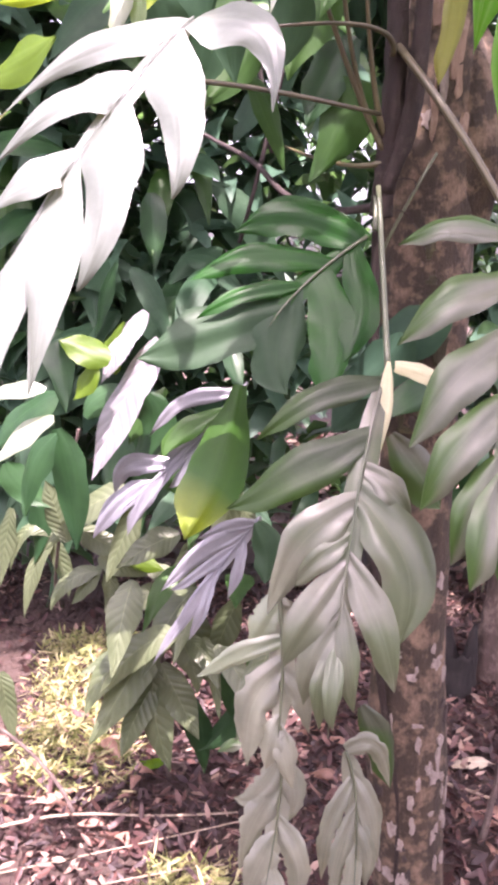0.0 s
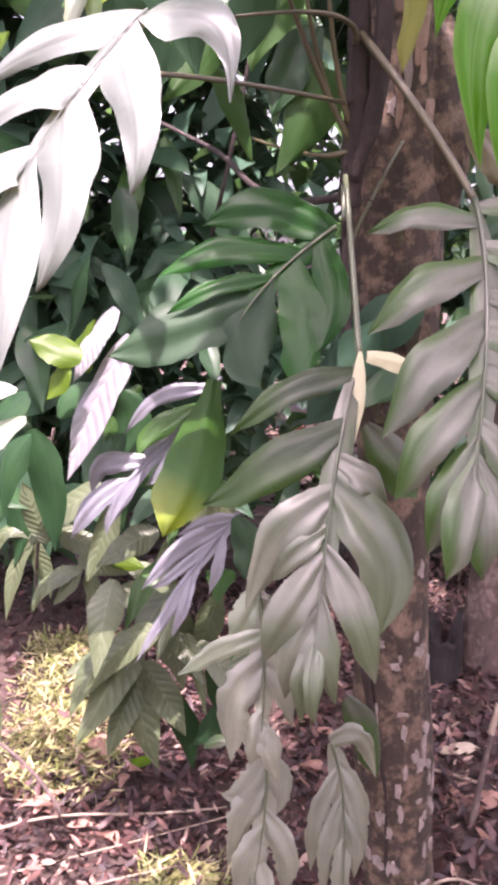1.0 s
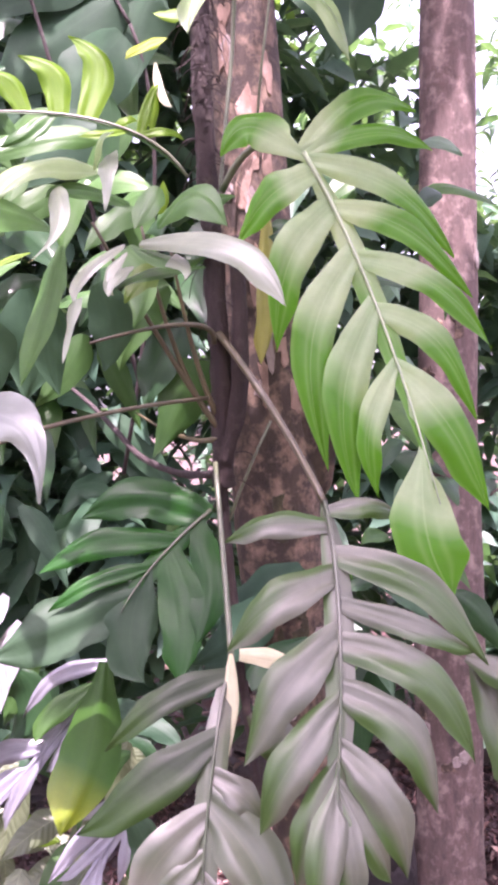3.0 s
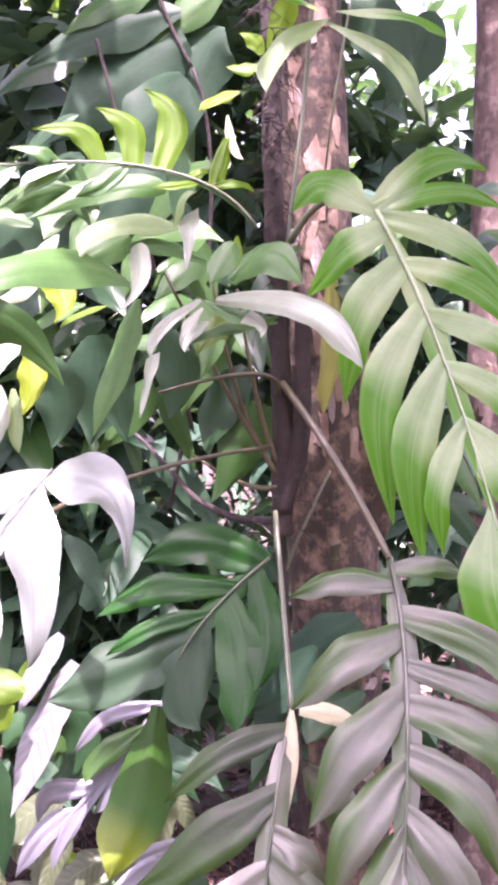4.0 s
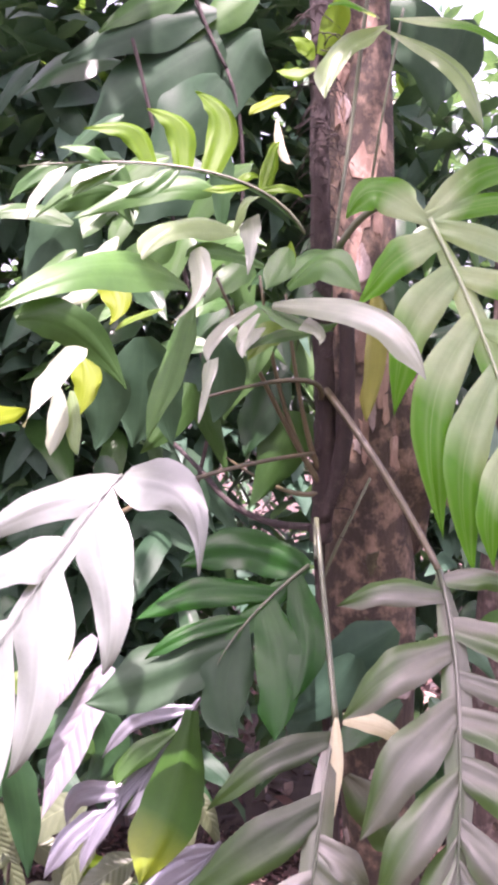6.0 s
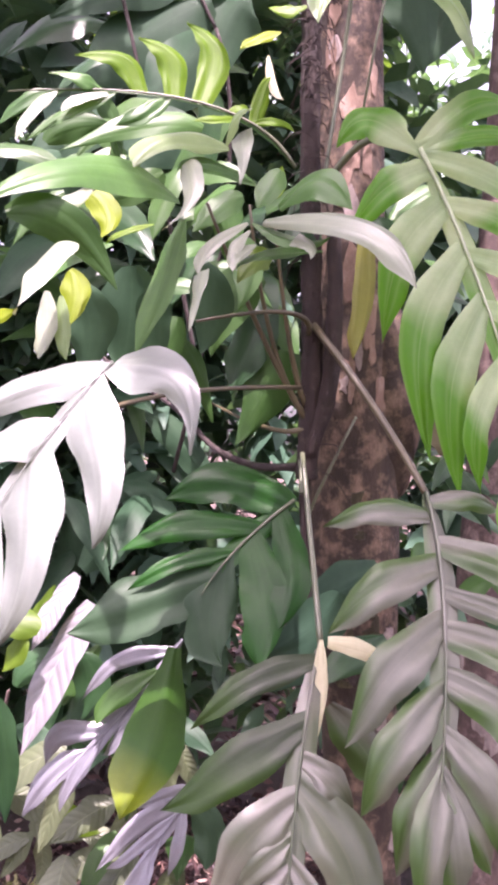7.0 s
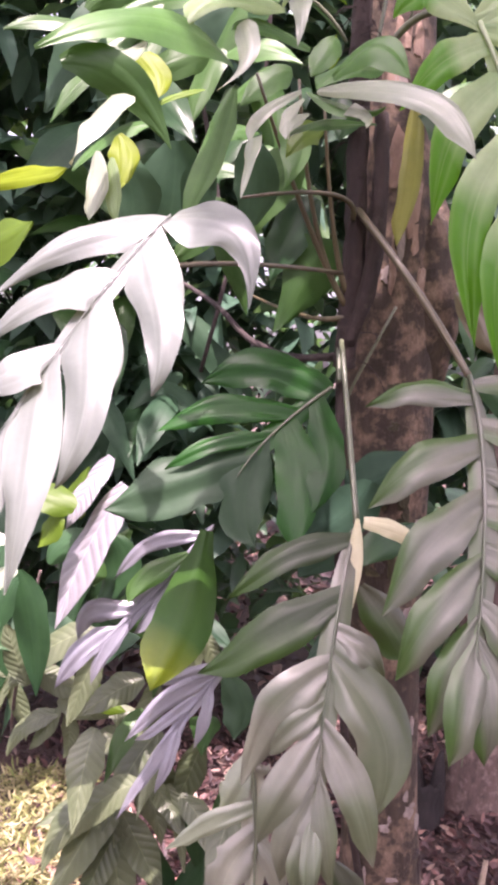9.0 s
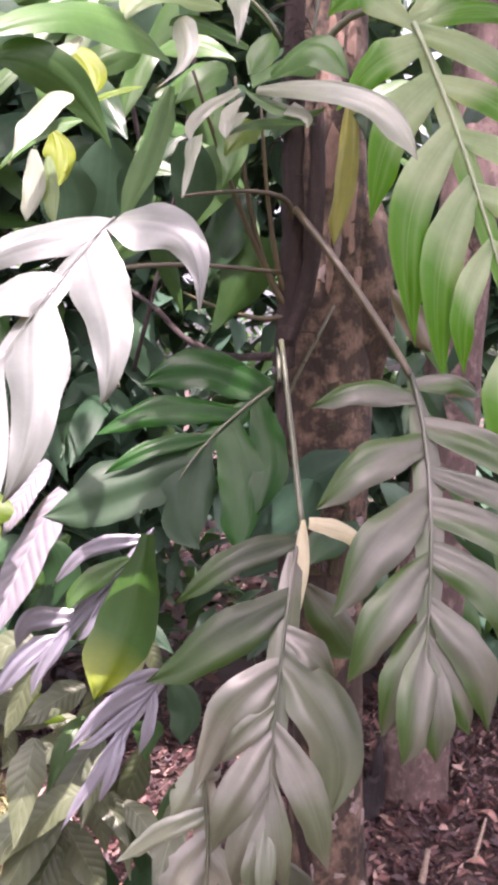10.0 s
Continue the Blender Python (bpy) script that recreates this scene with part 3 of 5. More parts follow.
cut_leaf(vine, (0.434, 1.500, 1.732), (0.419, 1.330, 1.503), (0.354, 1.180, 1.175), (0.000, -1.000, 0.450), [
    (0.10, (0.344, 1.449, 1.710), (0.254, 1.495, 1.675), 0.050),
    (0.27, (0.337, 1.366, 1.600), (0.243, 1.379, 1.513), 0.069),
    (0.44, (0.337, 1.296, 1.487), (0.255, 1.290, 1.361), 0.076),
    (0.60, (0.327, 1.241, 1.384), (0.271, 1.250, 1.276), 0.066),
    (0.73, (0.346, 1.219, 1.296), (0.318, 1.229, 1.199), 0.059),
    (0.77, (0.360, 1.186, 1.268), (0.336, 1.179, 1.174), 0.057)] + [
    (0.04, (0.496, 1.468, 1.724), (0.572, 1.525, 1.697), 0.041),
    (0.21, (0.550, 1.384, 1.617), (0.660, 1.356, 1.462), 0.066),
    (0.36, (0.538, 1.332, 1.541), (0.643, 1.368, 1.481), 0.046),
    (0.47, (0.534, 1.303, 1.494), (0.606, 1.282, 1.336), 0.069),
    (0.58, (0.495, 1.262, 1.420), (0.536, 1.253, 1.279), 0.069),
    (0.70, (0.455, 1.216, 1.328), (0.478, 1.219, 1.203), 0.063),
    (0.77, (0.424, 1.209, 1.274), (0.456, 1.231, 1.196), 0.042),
    (0.78, (0.393, 1.192, 1.256), (0.394, 1.200, 1.168), 0.049)], GREY_GREEN, 0.0046, 'broad grey-green hanging leaf with long arching lobes', ribmat=ASHEN)
stalk('petiole', (0.280, 1.830, 2.078), (0.372, 1.660, 1.897), (0.434, 1.500, 1.732), 0.0080, 0.0068, PETIOLE_BROWN, vine, 'long bent brownish leaf stalk')
cut_leaf(vine, (0.459, 1.620, 2.381), (0.559, 1.566, 2.094), (0.617, 1.421, 1.719), (0.000, -1.000, 0.450), [
    (0.00, (0.376, 1.618, 2.447), (0.303, 1.633, 2.388), 0.083),
    (0.07, (0.403, 1.587, 2.315), (0.322, 1.635, 2.222), 0.069),
    (0.20, (0.421, 1.568, 2.206), (0.378, 1.590, 2.008), 0.078),
    (0.36, (0.437, 1.533, 2.065), (0.449, 1.526, 1.783), 0.078),
    (0.52, (0.483, 1.500, 1.958), (0.494, 1.502, 1.727), 0.079),
    (0.68, (0.517, 1.470, 1.876), (0.530, 1.495, 1.731), 0.048)] + [
    (0.00, (0.553, 1.623, 2.478), (0.701, 1.703, 2.477), 0.062),
    (0.00, (0.578, 1.613, 2.419), (0.724, 1.688, 2.393), 0.049),
    (0.03, (0.602, 1.599, 2.328), (0.739, 1.646, 2.172), 0.065),
    (0.21, (0.614, 1.587, 2.247), (0.763, 1.626, 2.090), 0.060),
    (0.38, (0.652, 1.560, 2.136), (0.783, 1.595, 1.988), 0.063),
    (0.54, (0.651, 1.528, 2.032), (0.730, 1.549, 1.857), 0.062),
    (0.70, (0.647, 1.474, 1.880), (0.721, 1.487, 1.696), 0.089),
    (0.88, (0.581, 1.409, 1.702), (0.626, 1.405, 1.567), 0.119, 'drop')], FRESH, 0.0050, 'large fresh green leaf with many arching strap lobes', ribmat=RIB_PALE)
stalk('petiole', (0.308, 1.800, 2.370), (0.382, 1.720, 2.435), (0.460, 1.625, 2.383), 0.0080, 0.0065, PETIOLE, vine, '')
# direct sun on this leaf is put into its pale skin
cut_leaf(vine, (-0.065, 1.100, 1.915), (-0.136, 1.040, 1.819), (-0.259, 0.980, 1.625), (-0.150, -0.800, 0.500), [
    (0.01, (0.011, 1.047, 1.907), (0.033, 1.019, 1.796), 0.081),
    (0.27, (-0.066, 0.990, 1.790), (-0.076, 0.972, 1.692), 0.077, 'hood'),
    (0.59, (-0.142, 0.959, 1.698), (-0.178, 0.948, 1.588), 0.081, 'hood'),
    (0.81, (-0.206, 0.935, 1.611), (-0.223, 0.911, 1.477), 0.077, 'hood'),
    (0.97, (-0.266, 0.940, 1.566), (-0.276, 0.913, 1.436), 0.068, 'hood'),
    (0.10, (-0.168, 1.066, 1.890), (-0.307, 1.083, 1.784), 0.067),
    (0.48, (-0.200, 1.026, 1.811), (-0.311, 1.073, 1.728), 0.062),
    (0.75, (-0.239, 0.988, 1.713), (-0.324, 1.049, 1.659), 0.060)], SUNLIT_SILVER, 0.0015, 'glossy leaf with hooked lobes, direct sun in its pale colour', ribmat=SUNLIT_SILVER, kind='hook', web=0.035, fold=0.22)
stalk('petiole', (0.246, 1.800, 1.943), (0.034, 1.450, 1.908), (-0.091, 1.140, 1.854), 0.0045, 0.0035, PETIOLE_BROWN, vine, 'thin brown leaf stalk')
cut_leaf(vine, (0.236, 1.830, 1.707), (0.115, 1.790, 1.611), (0.040, 1.750, 1.521), (0.000, -1.000, 0.450), [
    (0.84, (-0.069, 1.747, 1.512), (-0.229, 1.752, 1.449), 0.128),
    (0.66, (0.051, 1.737, 1.490), (0.081, 1.703, 1.388), 0.105),
    (0.06, (0.110, 1.831, 1.756), (-0.039, 1.835, 1.709), 0.101),
    (0.30, (0.027, 1.795, 1.670), (-0.130, 1.791, 1.607), 0.066),
    (0.54, (-0.001, 1.761, 1.593), (-0.108, 1.758, 1.533), 0.041),
    (0.12, (0.230, 1.754, 1.581), (0.187, 1.700, 1.457), 0.076, 'paddle'),
    (0.39, (0.169, 1.734, 1.535), (0.148, 1.671, 1.390), 0.095, 'paddle')], EMERALD, 0.0040, 'dark glossy green leaf with spread lobes', second=(LEADEN, 2))
stalk('petiole', (0.253, 1.870, 1.802), (0.253, 1.850, 1.761), (0.251, 1.830, 1.721), 0.0050, 0.0050, PETIOLE, vine, '')
# low leaves lightened for sun; first two lobes here whitest
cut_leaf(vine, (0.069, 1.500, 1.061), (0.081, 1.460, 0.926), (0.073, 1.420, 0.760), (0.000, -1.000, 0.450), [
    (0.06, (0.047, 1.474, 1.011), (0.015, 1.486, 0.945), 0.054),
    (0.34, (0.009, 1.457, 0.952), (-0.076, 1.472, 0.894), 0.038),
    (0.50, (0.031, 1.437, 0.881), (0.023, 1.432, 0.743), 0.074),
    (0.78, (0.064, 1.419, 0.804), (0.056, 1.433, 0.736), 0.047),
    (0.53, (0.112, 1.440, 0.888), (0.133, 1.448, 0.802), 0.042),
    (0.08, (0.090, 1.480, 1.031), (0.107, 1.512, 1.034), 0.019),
    (0.83, (0.090, 1.415, 0.786), (0.108, 1.425, 0.703), 0.043)], ASHEN_SUNLIT, 0.0050, 'grey-green lobed leaf hanging low, sunlight in its pale colour', second=(SUNLIT_WHITE, 2), torn=0.5)
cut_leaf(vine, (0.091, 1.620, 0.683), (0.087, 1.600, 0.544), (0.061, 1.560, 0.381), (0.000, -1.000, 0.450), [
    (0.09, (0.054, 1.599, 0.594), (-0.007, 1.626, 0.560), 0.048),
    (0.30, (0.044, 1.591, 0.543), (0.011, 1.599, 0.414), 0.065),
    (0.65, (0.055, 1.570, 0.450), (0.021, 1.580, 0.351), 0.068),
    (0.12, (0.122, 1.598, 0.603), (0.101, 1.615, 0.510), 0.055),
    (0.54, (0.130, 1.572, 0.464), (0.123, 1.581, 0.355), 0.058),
    (0.81, (0.083, 1.554, 0.387), (0.068, 1.567, 0.311), 0.051)], ASHEN_SUNLIT, 0.0040, 'small lobed leaf near the ground, sunlight in its pale colour', torn=0.5)
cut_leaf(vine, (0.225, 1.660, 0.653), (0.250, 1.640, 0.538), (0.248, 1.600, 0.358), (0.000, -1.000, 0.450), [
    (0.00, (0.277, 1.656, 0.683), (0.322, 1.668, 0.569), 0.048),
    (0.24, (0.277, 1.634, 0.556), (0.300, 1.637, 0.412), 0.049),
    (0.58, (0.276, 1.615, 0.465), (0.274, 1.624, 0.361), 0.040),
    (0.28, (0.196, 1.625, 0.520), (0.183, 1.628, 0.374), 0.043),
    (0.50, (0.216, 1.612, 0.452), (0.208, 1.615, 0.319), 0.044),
    (0.74, (0.243, 1.600, 0.397), (0.240, 1.609, 0.298), 0.042)], ASHEN_SUNLIT, 0.0040, 'small lobed leaf near the ground, sunlight in its pale colour', torn=0.5)
single(vine, (0.271, 1.800, 0.685), (0.312, 1.800, 0.619), (0.345, 1.800, 0.488), (0.000, -1.000, 0.450), 0.069, GREY_GREEN, 'lobe', '')
single(vine, (0.008, 1.700, 0.633), (-0.017, 1.700, 0.632), (-0.043, 1.700, 0.618), (0.000, -1.000, 0.450), 0.028, GREY_GREEN, 'lance', '')
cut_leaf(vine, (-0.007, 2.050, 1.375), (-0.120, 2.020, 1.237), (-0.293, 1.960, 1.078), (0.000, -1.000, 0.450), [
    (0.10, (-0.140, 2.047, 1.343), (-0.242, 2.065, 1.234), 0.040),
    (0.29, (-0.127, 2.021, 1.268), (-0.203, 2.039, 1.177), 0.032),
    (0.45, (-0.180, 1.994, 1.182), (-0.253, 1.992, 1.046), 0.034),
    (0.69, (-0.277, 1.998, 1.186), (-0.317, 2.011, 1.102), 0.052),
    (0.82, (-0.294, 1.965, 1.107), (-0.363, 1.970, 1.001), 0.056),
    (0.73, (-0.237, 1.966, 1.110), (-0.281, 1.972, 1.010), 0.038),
    (0.38, (-0.137, 1.989, 1.178), (-0.189, 2.016, 1.120), 0.034)], LILAC_SHEEN, 0.0030, 'lobed leaf with sky sheen in its colour', ribmat=LILAC_SHEEN, web=0.03)
single(vine, (-0.063, 2.000, 1.315), (-0.140, 1.980, 1.278), (-0.197, 1.960, 1.205), (0.000, -1.000, 0.450), 0.051, DARKGREEN, 'lobe', '')
single(vine, (-0.168, 2.100, 0.981), (-0.238, 2.080, 0.956), (-0.321, 2.060, 0.901), (0.000, -1.000, 0.450), 0.075, QUILT, 'lance', '')
single(vine, (-0.212, 2.150, 1.343), (-0.265, 2.120, 1.269), (-0.297, 2.100, 1.208), (0.000, -1.000, -0.100), 0.049, DARKGREEN, 'lance', '')
single(vine, (-0.021, 1.920, 1.383), (-0.052, 1.890, 1.218), (-0.134, 1.840, 1.043), (0.100, -1.000, 0.300), 0.138, TURNING, 'drop', 'green lobe turning yellow at its tip')
single(vine, (0.026, 1.750, 1.114), (0.057, 1.740, 1.063), (0.045, 1.720, 0.989), (0.000, -1.000, 0.450), 0.067, LEADEN, 'lobe', '')
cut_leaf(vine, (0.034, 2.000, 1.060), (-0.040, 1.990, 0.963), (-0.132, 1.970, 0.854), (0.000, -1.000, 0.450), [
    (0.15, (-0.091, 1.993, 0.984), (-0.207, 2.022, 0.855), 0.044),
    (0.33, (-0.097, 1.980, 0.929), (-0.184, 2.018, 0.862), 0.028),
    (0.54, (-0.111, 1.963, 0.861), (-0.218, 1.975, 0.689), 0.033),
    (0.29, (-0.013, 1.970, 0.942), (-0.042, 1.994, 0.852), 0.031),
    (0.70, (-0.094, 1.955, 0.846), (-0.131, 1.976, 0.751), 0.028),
    (0.09, (-0.035, 1.997, 1.038), (-0.119, 2.040, 0.988), 0.034)], LILAC_SHEEN, 0.0030, 'leaf with narrow lobes, sky sheen in its mauve-grey colour', ribmat=LILAC_SHEEN, web=0.03)
single(vine, (0.335, 1.860, 1.507), (0.278, 1.880, 1.427), (0.168, 1.900, 1.366), (0.000, -1.000, 0.250), 0.110, SHADE_FAR, 'lance', '')
single(vine, (0.429, 1.900, 1.558), (0.335, 1.920, 1.495), (0.192, 1.940, 1.436), (0.000, -1.000, 0.250), 0.114, SHADE_FAR, 'lance', '')
single(vine, (0.420, 1.800, 1.423), (0.354, 1.760, 1.401), (0.290, 1.720, 1.347), (0.000, -1.000, 0.450), 0.068, DEEP, 'lobe', '')
single(vine, (0.282, 1.660, 1.323), (0.336, 1.660, 1.256), (0.389, 1.660, 1.177), (0.000, -1.000, 0.450), 0.080, GREY_GREEN, 'lobe', '')
single(vine, (0.276, 1.900, 1.424), (0.263, 1.920, 1.362), (0.186, 1.940, 1.276), (0.000, -1.000, 0.450), 0.098, SHADE_FAR, 'lobe', '')
single(vine, (0.664, 1.500, 1.439), (0.726, 1.460, 1.416), (0.757, 1.420, 1.319), (0.000, -1.000, 0.450), 0.056, GREY_GREEN, 'lobe', '')
single(vine, (0.678, 1.500, 1.427), (0.707, 1.460, 1.327), (0.713, 1.420, 1.215), (0.000, -1.000, 0.450), 0.066, GREY_GREEN, 'lobe', '')
single(vine, (0.150, 1.450, 2.193), (0.278, 1.340, 2.172), (0.369, 1.280, 2.046), (-0.200, -0.800, 0.500), 0.052, SUNLIT_WHITE, 'lobe', 'broad lobe arching over, coloured sunlit white')
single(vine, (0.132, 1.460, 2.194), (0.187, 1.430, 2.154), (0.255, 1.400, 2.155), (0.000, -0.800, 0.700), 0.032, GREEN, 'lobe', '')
single(vine, (0.198, 1.420, 2.158), (0.222, 1.400, 2.143), (0.220, 1.380, 2.114), (0.000, -1.000, 0.450), 0.031, SUNLIT_WHITE, 'hood', 'curled lobe tip, coloured sunlit white')
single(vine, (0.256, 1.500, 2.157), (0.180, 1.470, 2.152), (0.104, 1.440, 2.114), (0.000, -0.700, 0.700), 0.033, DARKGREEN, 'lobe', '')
single(vine, (0.136, 1.450, 2.155), (0.110, 1.430, 2.141), (0.096, 1.400, 2.098), (0.000, -1.000, 0.450), 0.024, SUNLIT_WHITE, 'lobe', '')
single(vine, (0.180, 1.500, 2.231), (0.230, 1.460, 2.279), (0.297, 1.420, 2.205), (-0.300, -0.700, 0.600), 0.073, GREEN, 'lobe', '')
single(vine, (0.109, 1.400, 2.326), (0.113, 1.360, 2.289), (0.106, 1.340, 2.221), (-0.400, -0.900, 0.200), 0.041, SUNLIT_WHITE, 'hood', 'curled white sunlit lobe')
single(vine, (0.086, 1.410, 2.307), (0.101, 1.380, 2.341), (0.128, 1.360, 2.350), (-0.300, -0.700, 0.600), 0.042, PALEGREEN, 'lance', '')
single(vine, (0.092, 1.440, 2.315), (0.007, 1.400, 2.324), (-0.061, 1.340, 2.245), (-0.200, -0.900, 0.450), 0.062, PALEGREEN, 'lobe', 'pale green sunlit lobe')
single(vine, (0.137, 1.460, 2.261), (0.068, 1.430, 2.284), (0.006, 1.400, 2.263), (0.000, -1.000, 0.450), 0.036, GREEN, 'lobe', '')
single(vine, (0.021, 1.400, 2.277), (0.039, 1.350, 2.216), (-0.014, 1.320, 2.144), (-0.400, -0.900, 0.200), 0.044, SUNLIT_WHITE, 'hook', 'curled white sunlit lobe')
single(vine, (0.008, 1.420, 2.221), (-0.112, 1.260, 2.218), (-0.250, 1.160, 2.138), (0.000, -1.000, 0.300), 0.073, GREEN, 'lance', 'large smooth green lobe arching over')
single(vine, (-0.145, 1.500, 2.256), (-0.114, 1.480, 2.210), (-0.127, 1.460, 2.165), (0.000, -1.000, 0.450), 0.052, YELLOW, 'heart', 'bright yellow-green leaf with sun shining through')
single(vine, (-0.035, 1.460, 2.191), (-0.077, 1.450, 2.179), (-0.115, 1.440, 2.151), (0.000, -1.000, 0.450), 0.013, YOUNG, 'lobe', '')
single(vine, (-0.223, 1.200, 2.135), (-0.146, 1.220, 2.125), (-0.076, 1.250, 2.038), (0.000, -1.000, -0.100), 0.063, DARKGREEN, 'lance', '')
single(vine, (-0.143, 1.200, 2.096), (-0.169, 1.160, 2.050), (-0.195, 1.120, 1.980), (-0.500, -0.850, 0.300), 0.070, SUNLIT_WHITE, 'hook', 'white sunlit lobe')
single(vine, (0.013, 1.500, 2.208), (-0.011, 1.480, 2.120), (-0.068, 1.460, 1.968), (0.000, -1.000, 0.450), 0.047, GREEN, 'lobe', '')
single(vine, (0.044, 1.380, 2.094), (0.038, 1.350, 2.052), (0.025, 1.330, 1.990), (-0.600, -0.700, 0.300), 0.032, SUNLIT_WHITE, 'hood', 'small curled lobe, coloured sunlit white')
single(vine, (0.124, 1.460, 2.194), (0.065, 1.430, 2.157), (0.040, 1.400, 2.091), (0.000, -1.000, 0.450), 0.024, SUNLIT_WHITE, 'lobe', '')
single(vine, (0.127, 1.450, 2.179), (0.099, 1.430, 2.147), (0.103, 1.410, 2.101), (0.000, -1.000, 0.450), 0.021, SUNLIT_WHITE, 'lobe', '')
single(vine, (-0.099, 1.750, 2.185), (-0.102, 1.770, 2.081), (-0.127, 1.790, 1.963), (0.000, -1.000, -0.250), 0.141, SHADE, 'lance', 'broad leaf with shade in its dark colour')
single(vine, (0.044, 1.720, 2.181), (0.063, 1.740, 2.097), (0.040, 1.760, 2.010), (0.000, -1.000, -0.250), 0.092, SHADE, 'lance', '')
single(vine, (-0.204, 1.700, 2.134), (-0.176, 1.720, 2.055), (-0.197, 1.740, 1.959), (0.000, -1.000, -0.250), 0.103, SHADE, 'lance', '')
single(vine, (-0.177, 1.460, 2.113), (-0.164, 1.440, 2.067), (-0.177, 1.420, 2.008), (0.000, -1.000, 0.450), 0.049, YELLOW, 'lance', '')
single(vine, (-0.189, 1.320, 2.050), (-0.186, 1.310, 2.005), (-0.198, 1.300, 1.943), (0.000, -1.000, 0.450), 0.031, SUNLIT_WHITE, 'lobe', '')
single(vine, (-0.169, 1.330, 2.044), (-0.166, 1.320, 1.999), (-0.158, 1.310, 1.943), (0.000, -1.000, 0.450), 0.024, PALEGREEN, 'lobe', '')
single(vine, (-0.104, 1.400, 2.300), (-0.118, 1.370, 2.269), (-0.157, 1.340, 2.249), (0.000, -1.000, 0.450), 0.027, SUNLIT_WHITE, 'lobe', '')
single(vine, (-0.126, 1.380, 2.234), (-0.146, 1.340, 2.200), (-0.184, 1.300, 2.169), (0.000, -1.000, 0.450), 0.030, SUNLIT_WHITE, 'lobe', '')
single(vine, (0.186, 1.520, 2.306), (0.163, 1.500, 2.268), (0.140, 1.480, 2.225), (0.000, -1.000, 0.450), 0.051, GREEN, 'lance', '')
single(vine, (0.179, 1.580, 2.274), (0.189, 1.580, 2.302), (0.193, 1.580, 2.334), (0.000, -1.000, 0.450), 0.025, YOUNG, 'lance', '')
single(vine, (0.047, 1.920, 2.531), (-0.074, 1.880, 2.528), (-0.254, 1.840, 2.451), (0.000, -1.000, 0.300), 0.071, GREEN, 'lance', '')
single(vine, (-0.143, 1.740, 2.532), (-0.191, 1.720, 2.518), (-0.229, 1.700, 2.476), (0.000, -1.000, 0.450), 0.027, SUNLIT_WHITE, 'lobe', '')
single(vine, (-0.239, 1.700, 2.517), (-0.271, 1.680, 2.487), (-0.309, 1.660, 2.402), (0.000, -1.000, 0.450), 0.029, SUNLIT_WHITE, 'lobe', '')
single(vine, (-0.033, 1.620, 2.115), (-0.048, 1.640, 2.051), (-0.036, 1.660, 1.962), (0.000, -1.000, -0.250), 0.073, SHADE, 'lance', '')
single(vine, (-0.372, 1.340, 2.001), (-0.300, 1.300, 2.005), (-0.228, 1.280, 2.014), (0.000, -1.000, 0.450), 0.037, YELLOW, 'lobe', '')
single(vine, (-0.377, 1.300, 1.889), (-0.318, 1.260, 1.905), (-0.267, 1.240, 1.929), (0.000, -1.000, 0.450), 0.074, VIVID, 'lance', '')
cut_leaf(vine, (0.237, 1.780, 2.396), (0.044, 1.760, 2.520), (-0.341, 1.740, 2.530), (0.000, -1.000, 0.450), [
    (0.50, (0.082, 1.790, 2.629), (0.015, 1.800, 2.706), 0.063),
    (0.59, (-0.009, 1.770, 2.614), (-0.084, 1.767, 2.657), 0.058),
    (0.69, (-0.102, 1.757, 2.605), (-0.208, 1.732, 2.604), 0.051),
    (0.29, (0.161, 1.783, 2.537), (0.194, 1.832, 2.613), 0.026),
    (0.29, (0.190, 1.773, 2.495), (0.238, 1.787, 2.474), 0.023),
    (0.35, (0.079, 1.741, 2.482), (0.026, 1.739, 2.478), 0.021),
    (0.39, (0.119, 1.762, 2.516), (0.148, 1.779, 2.515), 0.021),
    (0.80, (-0.183, 1.731, 2.556), (-0.260, 1.727, 2.565), 0.039),
    (0.61, (-0.062, 1.733, 2.491), (-0.129, 1.734, 2.463), 0.039),
    (0.76, (-0.194, 1.727, 2.502), (-0.302, 1.713, 2.422), 0.038),
    (0.89, (-0.284, 1.734, 2.523), (-0.361, 1.733, 2.460), 0.039)], GREEN, 0.0040, 'young yellow-green leaf glowing in the sun', web=0.012, second=(YOUNG, 7))
single(vine, (0.385, 1.620, 2.754), (0.305, 1.580, 2.712), (0.256, 1.540, 2.581), (-0.200, -0.800, 0.600), 0.064, PALEGREEN, 'lobe', 'fresh green lobe at the top of the vine')
single(vine, (0.379, 1.620, 2.747), (0.486, 1.570, 2.675), (0.543, 1.540, 2.516), (0.200, -0.800, 0.600), 0.051, PALEGREEN, 'lobe', 'fresh green lobe at the top of the vine')
single(vine, (0.402, 1.620, 2.767), (0.514, 1.580, 2.743), (0.591, 1.550, 2.676), (0.100, -0.800, 0.700), 0.041, FRESH, 'lobe', '')
single(vine, (0.370, 1.620, 2.769), (0.326, 1.580, 2.777), (0.267, 1.550, 2.753), (-0.100, -0.800, 0.700), 0.046, FRESH, 'lobe', '')
single(vine, (0.216, 1.840, 2.712), (0.174, 1.830, 2.697), (0.127, 1.820, 2.663), (0.000, -1.000, 0.450), 0.031, YELLOW, 'lobe', 'small yellow new leaf')
single(vine, (0.188, 1.840, 2.661), (0.191, 1.830, 2.601), (0.220, 1.820, 2.556), (0.000, -1.000, 0.450), 0.019, SHEATH, 'lobe', 'dry curled sheath', name='sheath')
